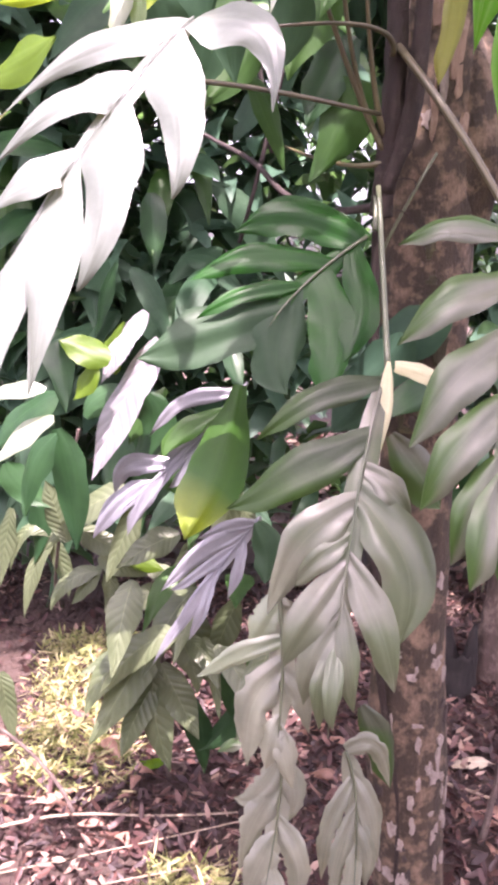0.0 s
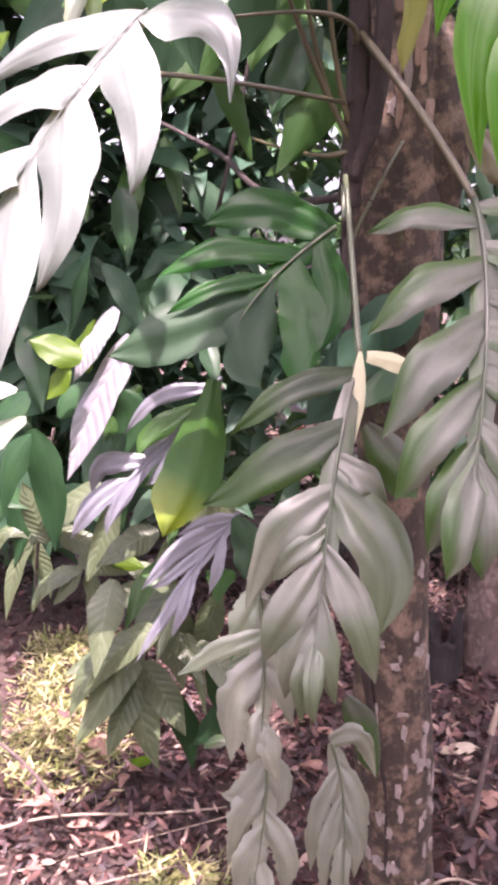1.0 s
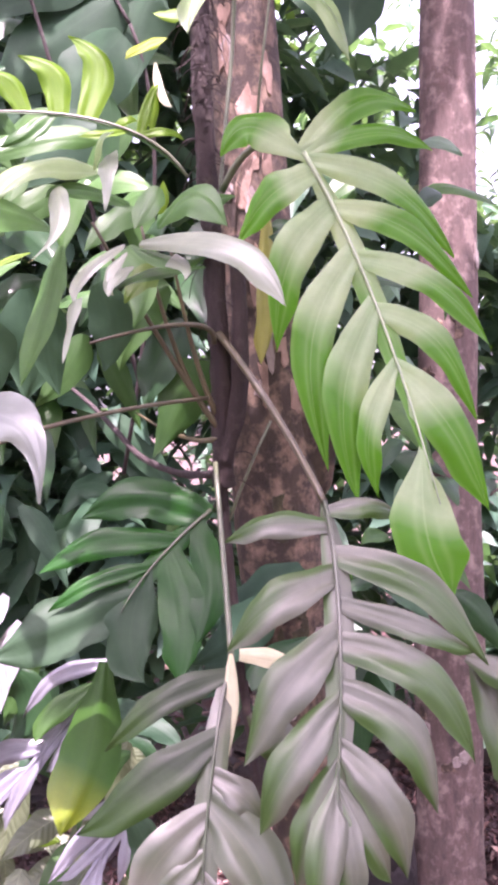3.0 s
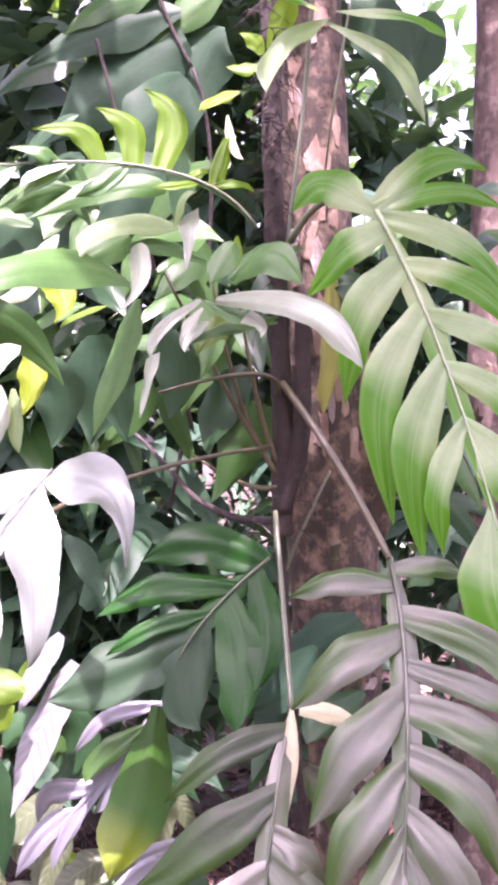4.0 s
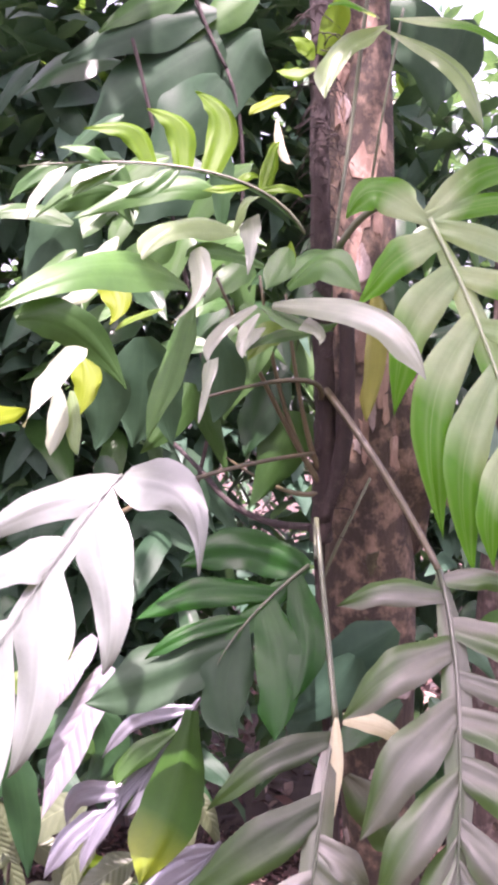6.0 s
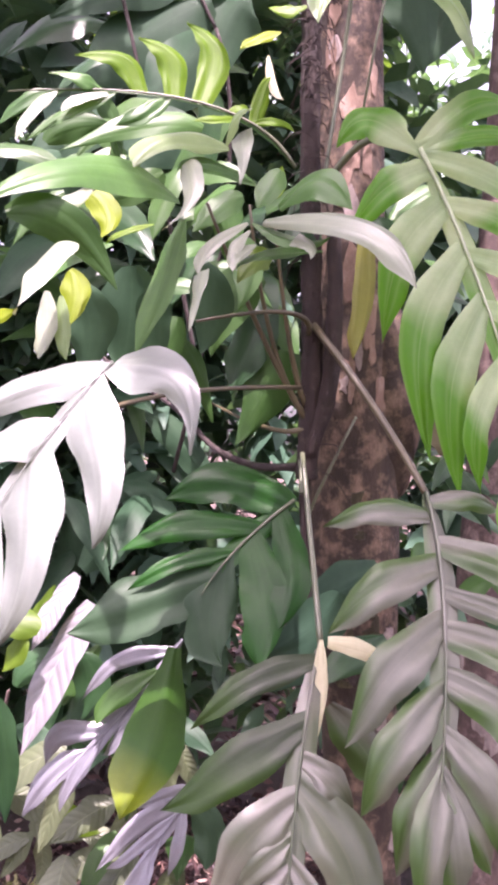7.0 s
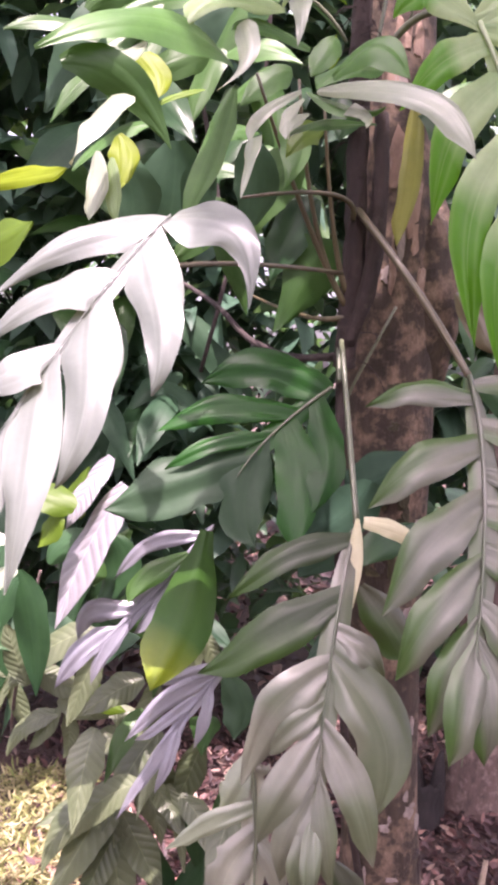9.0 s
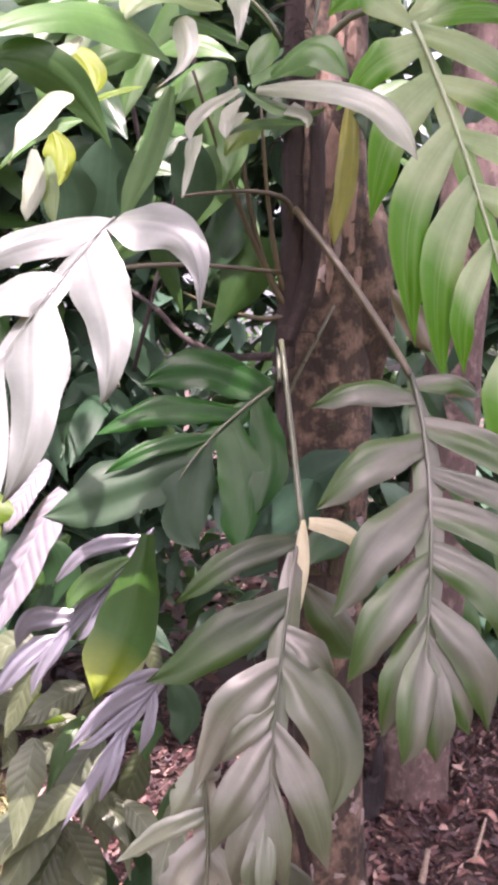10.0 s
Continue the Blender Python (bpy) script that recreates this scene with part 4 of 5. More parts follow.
single(vine, (0.170, 1.840, 2.515), (0.174, 1.840, 2.569), (0.184, 1.840, 2.617), (0.000, -1.000, 0.450), 0.028, YOUNG, 'lobe', '')
single(vine, (0.274, 1.860, 2.780), (0.237, 1.860, 2.769), (0.189, 1.860, 2.775), (0.000, -1.000, 0.450), 0.036, YOUNG, 'lobe', '')
single(vine, (0.268, 1.860, 2.798), (0.250, 1.860, 2.835), (0.220, 1.860, 2.847), (0.000, -1.000, 0.450), 0.041, YOUNG, 'lance', '')
single(vine, (0.286, 1.860, 2.810), (0.322, 1.840, 2.885), (0.332, 1.820, 2.922), (0.000, -1.000, 0.450), 0.059, YOUNG, 'lance', '')
single(vine, (0.219, 1.950, 2.041), (0.184, 1.950, 1.941), (0.114, 1.950, 1.824), (0.000, -1.000, -0.100), 0.125, DARKGREEN, 'heart', 'flat heart-shaped green leaf')
single(vine, (0.401, 1.850, 2.334), (0.394, 1.840, 2.174), (0.365, 1.840, 2.007), (0.000, -1.000, 0.200), 0.047, OLIVE, 'strap', 'yellowing sheath against the trunk', name='sheath')
single(vine, (0.330, 1.800, 2.360), (0.266, 1.760, 2.354), (0.172, 1.700, 2.276), (0.000, -0.700, 0.800), 0.079, GREEN, 'lobe', '')
single(vine, (0.409, 1.860, 2.302), (0.435, 1.840, 2.286), (0.421, 1.820, 2.222), (0.000, -1.000, 0.450), 0.071, DEEP, 'lance', '')
single(vine, (0.295, 1.860, 2.310), (0.258, 1.840, 2.279), (0.233, 1.820, 2.215), (0.000, -1.000, 0.450), 0.083, DEEP, 'lance', '')
part('stem', mesh_of('stem', *tube(smooth_run([(0.268, 1.880, 1.753), (0.270, 1.870, 1.808), (0.278, 1.855, 1.970), (0.280, 1.860, 2.166), (0.281, 1.870, 2.378), (0.284, 1.880, 2.605), (0.291, 1.900, 2.853), (0.299, 1.920, 3.147)]), taper(0.0240, 0.0220, 43), 10, 0.25)), STEM, vine, 'thick brown rooting vine stem')
part('stem', mesh_of('stem', *tube(smooth_run([(0.270, 1.865, 1.801), (0.312, 1.840, 1.943), (0.326, 1.840, 2.111), (0.329, 1.860, 2.285)]), taper(0.0200, 0.0160, 19), 10, 0.25)), STEM, vine, 'dark brown rooting vine stem')
part('stem', mesh_of('stem', *tube(smooth_run([(0.262, 1.875, 1.805), (0.268, 1.905, 1.543), (0.283, 1.930, 1.239), (0.313, 1.950, 0.827), (0.348, 1.970, 0.602), (0.398, 1.980, 0.342), (0.406, 1.990, 0.114)]), taper(0.0120, 0.0080, 37), 10, 0.25)), STEM, vine, 'thin brown creeping stem')
part('aerial_root', mesh_of('aerial_root', *tube(smooth_run([(0.394, 1.740, 3.003), (0.370, 1.800, 2.823), (0.352, 1.840, 2.672), (0.324, 1.840, 2.502), (0.300, 1.850, 2.347)]), taper(0.0050, 0.0040, 25), 10, 0.10)), PETIOLE, vine, 'pale hanging root')
part('aerial_root', mesh_of('aerial_root', *tube(smooth_run([(0.462, 1.820, 2.889), (0.436, 1.850, 2.758), (0.413, 1.880, 2.634), (0.395, 1.930, 2.501)]), taper(0.0030, 0.0030, 19), 10, 0.10)), PETIOLE, vine, 'thin pale hanging root')
part('aerial_root', mesh_of('aerial_root', *tube(smooth_run([(0.260, 1.900, 1.638), (0.291, 1.880, 1.717), (0.341, 1.870, 1.818), (0.381, 1.900, 1.886)]), taper(0.0040, 0.0030, 19), 10, 0.10)), PETIOLE, vine, 'thin green rooting shoot')
stalk('petiole', (0.267, 1.850, 1.878), (0.190, 1.800, 2.038), (0.139, 1.700, 2.296), 0.0072, 0.0028, PETIOLE_BROWN, vine, '')
stalk('petiole', (0.262, 1.850, 1.883), (0.164, 1.780, 2.056), (0.055, 1.620, 2.276), 0.0072, 0.0028, PETIOLE_BROWN, vine, '')
stalk('petiole', (0.264, 1.850, 1.907), (0.225, 1.800, 2.039), (0.191, 1.720, 2.262), 0.0072, 0.0028, PETIOLE_BROWN, vine, '')
stalk('petiole', (0.268, 1.820, 2.056), (0.218, 1.760, 2.093), (0.034, 1.620, 2.052), 0.0072, 0.0028, PETIOLE_BROWN, vine, '')
stalk('petiole', (0.265, 1.850, 1.860), (0.186, 1.950, 1.866), (0.066, 2.200, 1.938), 0.0072, 0.0028, PETIOLE_BROWN, vine, '')
part('stem', mesh_of('stem', *tube(smooth_run([(-0.327, 3.100, 2.169), (-0.113, 2.600, 2.003), (-0.010, 2.300, 1.912), (0.071, 2.200, 1.825), (0.167, 2.100, 1.780), (0.256, 1.950, 1.777)]), taper(0.0050, 0.0100, 31), 10, 0.25)), BARK_DARK, vine, 'dark bent side stem')
single(vine, (0.180, 1.920, 2.202), (0.103, 1.900, 2.138), (0.062, 1.880, 2.020), (0.000, -1.000, -0.100), 0.110, DARKGREEN, 'lance', '')
single(vine, (0.207, 1.970, 2.131), (0.147, 1.950, 2.041), (0.106, 1.930, 1.940), (0.000, -1.000, 0.300), 0.100, DEEP, 'lance', '')
single(vine, (0.177, 1.600, 2.174), (0.142, 1.580, 2.159), (0.108, 1.560, 2.112), (0.000, -1.000, 0.300), 0.051, VIVID, 'lance', '')
single(vine, (-0.007, 1.850, 2.099), (-0.044, 1.840, 2.027), (-0.115, 1.820, 1.950), (0.000, -1.000, -0.100), 0.076, DARKGREEN, 'lance', '')
single(vine, (0.104, 1.700, 2.240), (0.135, 1.680, 2.170), (0.113, 1.660, 2.081), (0.000, -1.000, 0.300), 0.065, GREEN, 'lance', '')
single(vine, (-0.039, 1.900, 2.425), (-0.100, 1.880, 2.384), (-0.183, 1.860, 2.345), (0.000, -1.000, -0.100), 0.073, DARKGREEN, 'lance', '')
single(vine, (0.129, 1.750, 2.328), (0.083, 1.730, 2.302), (0.026, 1.700, 2.241), (0.000, -1.000, 0.300), 0.062, GREEN, 'lance', '')
single(vine, (-0.297, 1.900, 2.490), (-0.234, 1.900, 2.527), (-0.148, 1.900, 2.525), (0.000, -1.000, -0.100), 0.068, DARKGREEN, 'lance', '')


# ---- shrubs low beside the path ----
shrub = plant('shrub', (-0.35, 2.4, 0.0), 'low shrub with drooping quilted leaves by the path', 'shrub')
single(shrub, (-0.208, 1.970, 1.476), (-0.294, 1.950, 1.321), (-0.357, 1.930, 1.152), (-0.400, -0.800, 0.600), 0.105, QUILT_SUNLIT, 'lance', 'quilted leaf with strong side veins, sunlight in its pale colour')
single(shrub, (-0.243, 1.990, 1.538), (-0.298, 1.970, 1.459), (-0.339, 1.950, 1.373), (-0.400, -0.800, 0.600), 0.066, QUILT_SUNLIT, 'lance', 'quilted leaf with strong side veins, sunlight in its pale colour')
single(shrub, (-0.269, 2.300, 0.618), (-0.321, 2.280, 0.507), (-0.431, 2.250, 0.316), (-0.200, -0.800, 0.700), 0.125, QUILT, 'lance', '')
single(shrub, (-0.236, 2.300, 0.543), (-0.180, 2.280, 0.444), (-0.122, 2.260, 0.336), (-0.200, -0.800, 0.700), 0.091, QUILT, 'lance', '')
single(shrub, (-0.257, 2.300, 0.534), (-0.248, 2.280, 0.390), (-0.201, 2.260, 0.238), (-0.200, -0.800, 0.700), 0.106, QUILT, 'lance', '')
single(shrub, (-0.258, 2.350, 0.563), (-0.373, 2.350, 0.533), (-0.475, 2.330, 0.487), (-0.200, -0.800, 0.700), 0.068, QUILT, 'lance', '')
single(shrub, (-0.219, 2.350, 0.718), (-0.136, 2.350, 0.568), (-0.097, 2.330, 0.475), (-0.200, -0.800, 0.700), 0.136, QUILT, 'lance', '')
single(shrub, (-0.585, 2.500, 0.847), (-0.647, 2.500, 0.739), (-0.680, 2.500, 0.584), (-0.200, -0.800, 0.700), 0.058, QUILT, 'lance', '')
single(shrub, (-0.602, 2.500, 0.855), (-0.561, 2.500, 0.759), (-0.541, 2.500, 0.653), (-0.200, -0.800, 0.700), 0.055, QUILT, 'lance', '')
single(shrub, (-0.422, 2.400, 0.796), (-0.472, 2.400, 0.726), (-0.509, 2.400, 0.673), (-0.200, -0.800, 0.700), 0.052, QUILT, 'lance', '')
single(shrub, (-0.430, 2.400, 0.821), (-0.373, 2.400, 0.798), (-0.288, 2.400, 0.767), (-0.200, -0.800, 0.700), 0.071, QUILT, 'lance', '')
single(shrub, (-0.225, 2.400, 0.717), (-0.291, 2.400, 0.706), (-0.381, 2.400, 0.677), (-0.200, -0.800, 0.700), 0.077, QUILT, 'lance', '')
single(shrub, (-0.585, 2.500, 0.847), (-0.670, 2.500, 0.861), (-0.719, 2.500, 0.736), (-0.200, -0.800, 0.700), 0.048, QUILT, 'lance', '')
single(shrub, (-0.406, 2.400, 0.780), (-0.398, 2.400, 0.711), (-0.414, 2.400, 0.650), (-0.200, -0.800, 0.700), 0.052, QUILT, 'lance', '')
single(shrub, (-0.501, 2.200, 1.224), (-0.466, 2.200, 1.075), (-0.452, 2.200, 0.899), (-0.200, -0.800, 0.700), 0.099, DEEP, 'lance', '')
single(shrub, (-0.477, 2.100, 1.226), (-0.535, 2.100, 1.139), (-0.558, 2.100, 1.015), (-0.200, -0.800, 0.700), 0.081, DEEP, 'lance', '')
single(shrub, (-0.386, 2.000, 1.286), (-0.333, 2.000, 1.341), (-0.234, 2.000, 1.357), (-0.200, -0.800, 0.700), 0.077, DEEP, 'lance', '')
single(shrub, (-0.254, 2.100, 1.331), (-0.239, 2.100, 1.247), (-0.302, 2.100, 1.146), (-0.200, -0.800, 0.700), 0.108, DEEP, 'lance', '')
single(shrub, (-0.309, 1.900, 1.429), (-0.365, 1.900, 1.455), (-0.422, 1.900, 1.473), (-0.200, -0.800, 0.700), 0.081, VIVID, 'lance', '')
single(shrub, (-0.343, 1.900, 1.418), (-0.363, 1.900, 1.380), (-0.391, 1.900, 1.341), (-0.200, -0.800, 0.700), 0.059, VIVID, 'lance', '')
single(shrub, (-0.307, 2.000, 1.395), (-0.326, 2.000, 1.446), (-0.294, 2.000, 1.512), (-0.200, -0.800, 0.700), 0.051, VIVID, 'lance', '')
single(shrub, (-0.429, 1.900, 1.350), (-0.505, 1.900, 1.297), (-0.583, 1.900, 1.218), (-0.200, -0.800, 0.700), 0.086, DEEP, 'lance', '')
single(shrub, (-0.411, 1.800, 1.315), (-0.478, 1.800, 1.276), (-0.552, 1.800, 1.200), (-0.200, -0.800, 0.700), 0.058, SUNLIT_WHITE, 'lance', '')
single(shrub, (-0.428, 1.800, 1.374), (-0.500, 1.800, 1.372), (-0.561, 1.800, 1.347), (-0.200, -0.800, 0.700), 0.046, SUNLIT_WHITE, 'lance', '')
single(shrub, (-0.497, 2.300, 0.891), (-0.528, 2.300, 0.979), (-0.558, 2.300, 1.065), (-0.200, -0.800, 0.700), 0.074, QUILT, 'lance', '')
single(shrub, (-0.295, 2.300, 1.010), (-0.349, 2.300, 0.896), (-0.388, 2.300, 0.780), (-0.200, -0.800, 0.700), 0.077, QUILT, 'lance', '')
single(shrub, (-0.153, 2.300, 0.902), (-0.183, 2.300, 0.787), (-0.229, 2.300, 0.653), (-0.200, -0.800, 0.700), 0.083, QUILT, 'lance', '')
single(shrub, (-0.025, 2.300, 0.743), (-0.062, 2.300, 0.642), (-0.116, 2.300, 0.522), (-0.200, -0.800, 0.700), 0.083, QUILT, 'lance', '')
single(shrub, (-0.171, 2.400, 0.403), (-0.135, 2.400, 0.287), (-0.113, 2.400, 0.150), (-0.200, -0.800, 0.700), 0.077, DEEP, 'lance', '')
single(shrub, (-0.268, 2.300, 0.585), (-0.385, 2.280, 0.522), (-0.445, 2.260, 0.393), (-0.200, -0.800, 0.700), 0.088, QUILT, 'lance', '')
single(shrub, (-0.244, 2.300, 0.500), (-0.304, 2.280, 0.388), (-0.341, 2.260, 0.276), (-0.200, -0.800, 0.700), 0.085, QUILT, 'lance', '')
single(shrub, (-0.213, 2.300, 0.637), (-0.155, 2.280, 0.580), (-0.128, 2.260, 0.473), (-0.200, -0.800, 0.700), 0.082, QUILT, 'lance', '')
single(shrub, (-0.422, 2.400, 0.779), (-0.521, 2.400, 0.742), (-0.572, 2.400, 0.653), (-0.200, -0.800, 0.700), 0.059, QUILT, 'lance', '')
single(shrub, (-0.291, 2.400, 0.783), (-0.225, 2.400, 0.752), (-0.208, 2.400, 0.649), (-0.200, -0.800, 0.700), 0.074, QUILT, 'lance', '')
single(shrub, (-0.711, 2.500, 0.930), (-0.731, 2.500, 0.824), (-0.751, 2.500, 0.681), (-0.200, -0.800, 0.700), 0.064, QUILT, 'lance', '')
single(shrub, (-0.643, 2.500, 0.967), (-0.627, 2.500, 0.880), (-0.646, 2.500, 0.756), (-0.200, -0.800, 0.700), 0.071, DEEP, 'lance', '')
single(shrub, (-0.695, 2.300, 0.501), (-0.680, 2.300, 0.416), (-0.659, 2.300, 0.276), (-0.200, -0.800, 0.700), 0.065, QUILT, 'lance', '')
single(shrub, (-0.341, 2.400, 0.867), (-0.308, 2.400, 0.817), (-0.242, 2.400, 0.785), (-0.200, -0.800, 0.700), 0.068, VIVID, 'lance', '')
single(shrub, (-0.487, 2.400, 0.912), (-0.422, 2.400, 0.864), (-0.341, 2.400, 0.850), (-0.200, -0.800, 0.700), 0.077, QUILT, 'lance', '')
single(shrub, (-0.665, 2.300, 1.109), (-0.620, 2.300, 1.047), (-0.543, 2.300, 0.986), (-0.200, -0.800, 0.700), 0.089, DEEP, 'lance', '')
single(shrub, (-0.056, 2.400, 0.496), (-0.020, 2.400, 0.391), (-0.033, 2.400, 0.263), (-0.200, -0.800, 0.700), 0.093, DEEP, 'lance', '')
single(shrub, (-0.003, 2.400, 0.391), (-0.051, 2.400, 0.299), (-0.134, 2.400, 0.223), (-0.200, -0.800, 0.700), 0.077, DEEP, 'lance', '')
stalk('stem', (-0.220, 2.420, 0.115), (-0.244, 2.380, 0.374), (-0.225, 2.400, 0.717), 0.0070, 0.0040, TWIG, shrub, '')
stalk('stem', (-0.574, 2.550, 0.596), (-0.578, 2.500, 0.759), (-0.443, 2.200, 1.225), 0.0070, 0.0040, TWIG, shrub, '')
stalk('stem', (-0.421, 2.000, 0.265), (-0.505, 2.050, 0.358), (-0.636, 2.100, 0.437), 0.0060, 0.0050, TWIG, shrub, 'bare brown twig')


# ---- large leaves high up, their shade put into the colour ----
giant = plant('broadleaf_plant', (-0.6, 3.0, 0.0), 'tall plant with very large leaves, shade in their dark colour', 'plant')
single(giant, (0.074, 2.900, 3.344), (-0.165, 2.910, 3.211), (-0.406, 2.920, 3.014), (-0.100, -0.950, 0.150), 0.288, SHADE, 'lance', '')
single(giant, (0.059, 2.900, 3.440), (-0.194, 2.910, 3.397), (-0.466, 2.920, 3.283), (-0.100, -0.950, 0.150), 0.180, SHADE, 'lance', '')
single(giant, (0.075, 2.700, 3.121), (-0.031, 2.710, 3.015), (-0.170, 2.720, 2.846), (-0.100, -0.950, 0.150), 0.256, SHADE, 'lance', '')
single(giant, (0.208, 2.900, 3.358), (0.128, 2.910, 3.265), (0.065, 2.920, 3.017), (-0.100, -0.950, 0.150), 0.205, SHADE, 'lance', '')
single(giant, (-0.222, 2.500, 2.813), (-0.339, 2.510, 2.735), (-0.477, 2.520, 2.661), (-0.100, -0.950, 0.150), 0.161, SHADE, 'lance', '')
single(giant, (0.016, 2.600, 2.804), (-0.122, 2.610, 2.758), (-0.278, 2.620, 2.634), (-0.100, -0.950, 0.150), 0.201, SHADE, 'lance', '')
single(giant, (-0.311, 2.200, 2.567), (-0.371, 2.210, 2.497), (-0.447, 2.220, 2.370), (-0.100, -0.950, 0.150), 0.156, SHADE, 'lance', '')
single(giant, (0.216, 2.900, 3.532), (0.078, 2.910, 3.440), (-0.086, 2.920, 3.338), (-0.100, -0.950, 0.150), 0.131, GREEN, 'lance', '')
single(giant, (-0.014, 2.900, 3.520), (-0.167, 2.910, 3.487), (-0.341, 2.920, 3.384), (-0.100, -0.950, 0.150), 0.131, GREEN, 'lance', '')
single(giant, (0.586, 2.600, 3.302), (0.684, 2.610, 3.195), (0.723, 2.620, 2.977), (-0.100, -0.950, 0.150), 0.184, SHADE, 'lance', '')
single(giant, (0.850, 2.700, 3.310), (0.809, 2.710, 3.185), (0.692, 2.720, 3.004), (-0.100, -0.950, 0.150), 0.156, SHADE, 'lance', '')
stalk('stalk', (-0.031, 2.900, 3.559), (0.019, 2.900, 3.403), (0.089, 2.900, 3.247), 0.0080, 0.0060, BARK_DARK, giant, '')
stalk('stalk', (0.089, 2.900, 3.247), (0.124, 3.000, 2.697), (-0.071, 3.200, 1.754), 0.0060, 0.0080, BARK_DARK, giant, '')
stalk('stalk', (-0.216, 2.800, 3.305), (-0.129, 2.850, 2.893), (0.035, 2.950, 2.031), 0.0060, 0.0080, BARK_DARK, giant, '')


# ---- clinging rootlets on the vine stem ----
rootlet_rng = random.Random(19)
for n in range(110):
    z = rootlet_rng.uniform(1.75, 2.95) if n < 34 else rootlet_rng.uniform(2.35, 2.95)
    a = Vector((0.281 + rootlet_rng.uniform(-0.018, 0.02), 1.855 + rootlet_rng.uniform(-0.012, 0.012), z))
    side = rootlet_rng.choice((-1, 1))
    b = a + Vector((side * rootlet_rng.uniform(0.012, 0.035), rootlet_rng.uniform(-0.02, 0.02), rootlet_rng.uniform(-0.03, 0.015)))
    c = b + Vector((side * rootlet_rng.uniform(0.0, 0.04), rootlet_rng.uniform(0.0, 0.05), rootlet_rng.uniform(-0.06, 0.0)))
    stalk("rootlet", a, b, c, 0.0016, 0.0008, STEM, vine, steps=6, sides=5)


# ---- undergrowth, canopy and litter ----
def dark_leaves(parent, count, seed, lo, hi, size, materials):
    """Broad leaves of the shaded growth behind the vine, each a part of its plant."""
    rng = random.Random(seed)
    for n in range(count):
        p = Vector([rng.uniform(a, b) for a, b in zip(lo, hi)])
        d = Vector((rng.uniform(-1, 0.7), rng.uniform(-0.7, 0.2), rng.uniform(-1.2, 0.1))).normalized()
        L = size * rng.uniform(0.7, 1.35)
        single(parent, p, p + d * L * 0.5 + Vector((0, 0, L * 0.08)), p + d * L - Vector((0, 0, L * 0.12)), (rng.gauss(-0.1, 0.3), -0.8, rng.uniform(0.2, 1.0)), L * rng.uniform(0.26, 0.42), rng.choice(materials), n=10)


def scatter_flat(name, count, seed, area, size, material, lean=0.5, thin=0.45, lift=0.03, skip=None):
    """Fallen leaves or grass blades lying on the ground; one mesh."""
    rng = random.Random(seed)
    verts, faces, uvs = [], [], []
    (x0, x1), (y0, y1) = area
    for _ in range(count):
        x, y = rng.uniform(x0, x1), rng.uniform(y0, y1)
        if skip and skip(x, y, rng):
            continue
        p = Vector((x, y, ground_height(x, y) + rng.uniform(0.002, lift)))
        a = rng.uniform(0, 6.283)
        d = Vector((math.cos(a), math.sin(a), rng.gauss(0, lean * 0.6))).normalized()
        nrm = Vector((rng.gauss(0, lean), rng.gauss(0, lean), 1)).normalized()
        side = d.cross(nrm).normalized()
        up = side.cross(d)
        L = size * rng.uniform(0.5, 1.5)
        W = L * thin * rng.uniform(0.7, 1.3)
        cu = rng.uniform(-0.25, 0.4)
        o = len(verts)
        tw = rng.uniform(-0.3, 0.3)
        verts += [p, p + d * L * 0.25 + side * W * 0.45 + up * W * (cu + tw), p + d * L * 0.28, p + d * L * 0.25 - side * W * 0.45 + up * W * cu,
                  p + d * L * 0.62 + side * W * 0.5 + up * W * cu * 1.4, p + d * L * 0.64 + up * L * cu * 0.12, p + d * L * 0.62 - side * W * 0.5 + up * W * (cu * 1.4 - tw), p + d * L + up * L * cu * 0.5]
        uvs += [(0, 0), (0.25, 1), (0.28, 0), (0.25, -1), (0.62, 1), (0.64, 0), (0.62, -1), (1, 0)]
        faces += [(o, o + 1, o + 2), (o, o + 2, o + 3), (o + 1, o + 4, o + 5, o + 2), (o + 2, o + 5, o + 6, o + 3), (o + 4, o + 7, o + 5), (o + 5, o + 7, o + 6)]
    return part(name, mesh_of(name, verts, faces, uvs), material)


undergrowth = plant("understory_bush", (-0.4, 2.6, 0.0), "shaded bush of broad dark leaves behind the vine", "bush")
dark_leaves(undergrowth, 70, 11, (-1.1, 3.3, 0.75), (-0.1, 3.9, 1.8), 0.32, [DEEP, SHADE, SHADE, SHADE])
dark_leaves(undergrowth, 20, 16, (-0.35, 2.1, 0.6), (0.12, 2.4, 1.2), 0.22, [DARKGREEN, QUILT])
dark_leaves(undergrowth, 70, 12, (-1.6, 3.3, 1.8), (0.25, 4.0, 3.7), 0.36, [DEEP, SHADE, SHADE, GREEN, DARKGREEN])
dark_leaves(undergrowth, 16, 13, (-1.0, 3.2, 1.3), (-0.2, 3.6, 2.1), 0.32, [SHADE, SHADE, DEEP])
dark_leaves(vine, 30, 17, (-0.32, 2.0, 2.05), (0.16, 2.3, 2.75), 0.21, [DARKGREEN, GREEN, DARKGREEN, DEEP])
bush2 = plant("understory_bush", (0.9, 3.6, 0.0), "shaded bush of dark leaves beside the second tree", "bush")
dark_leaves(bush2, 60, 14, (0.45, 2.7, 0.9), (1.1, 3.4, 2.9), 0.20, [DEEP, FAR, GREEN])
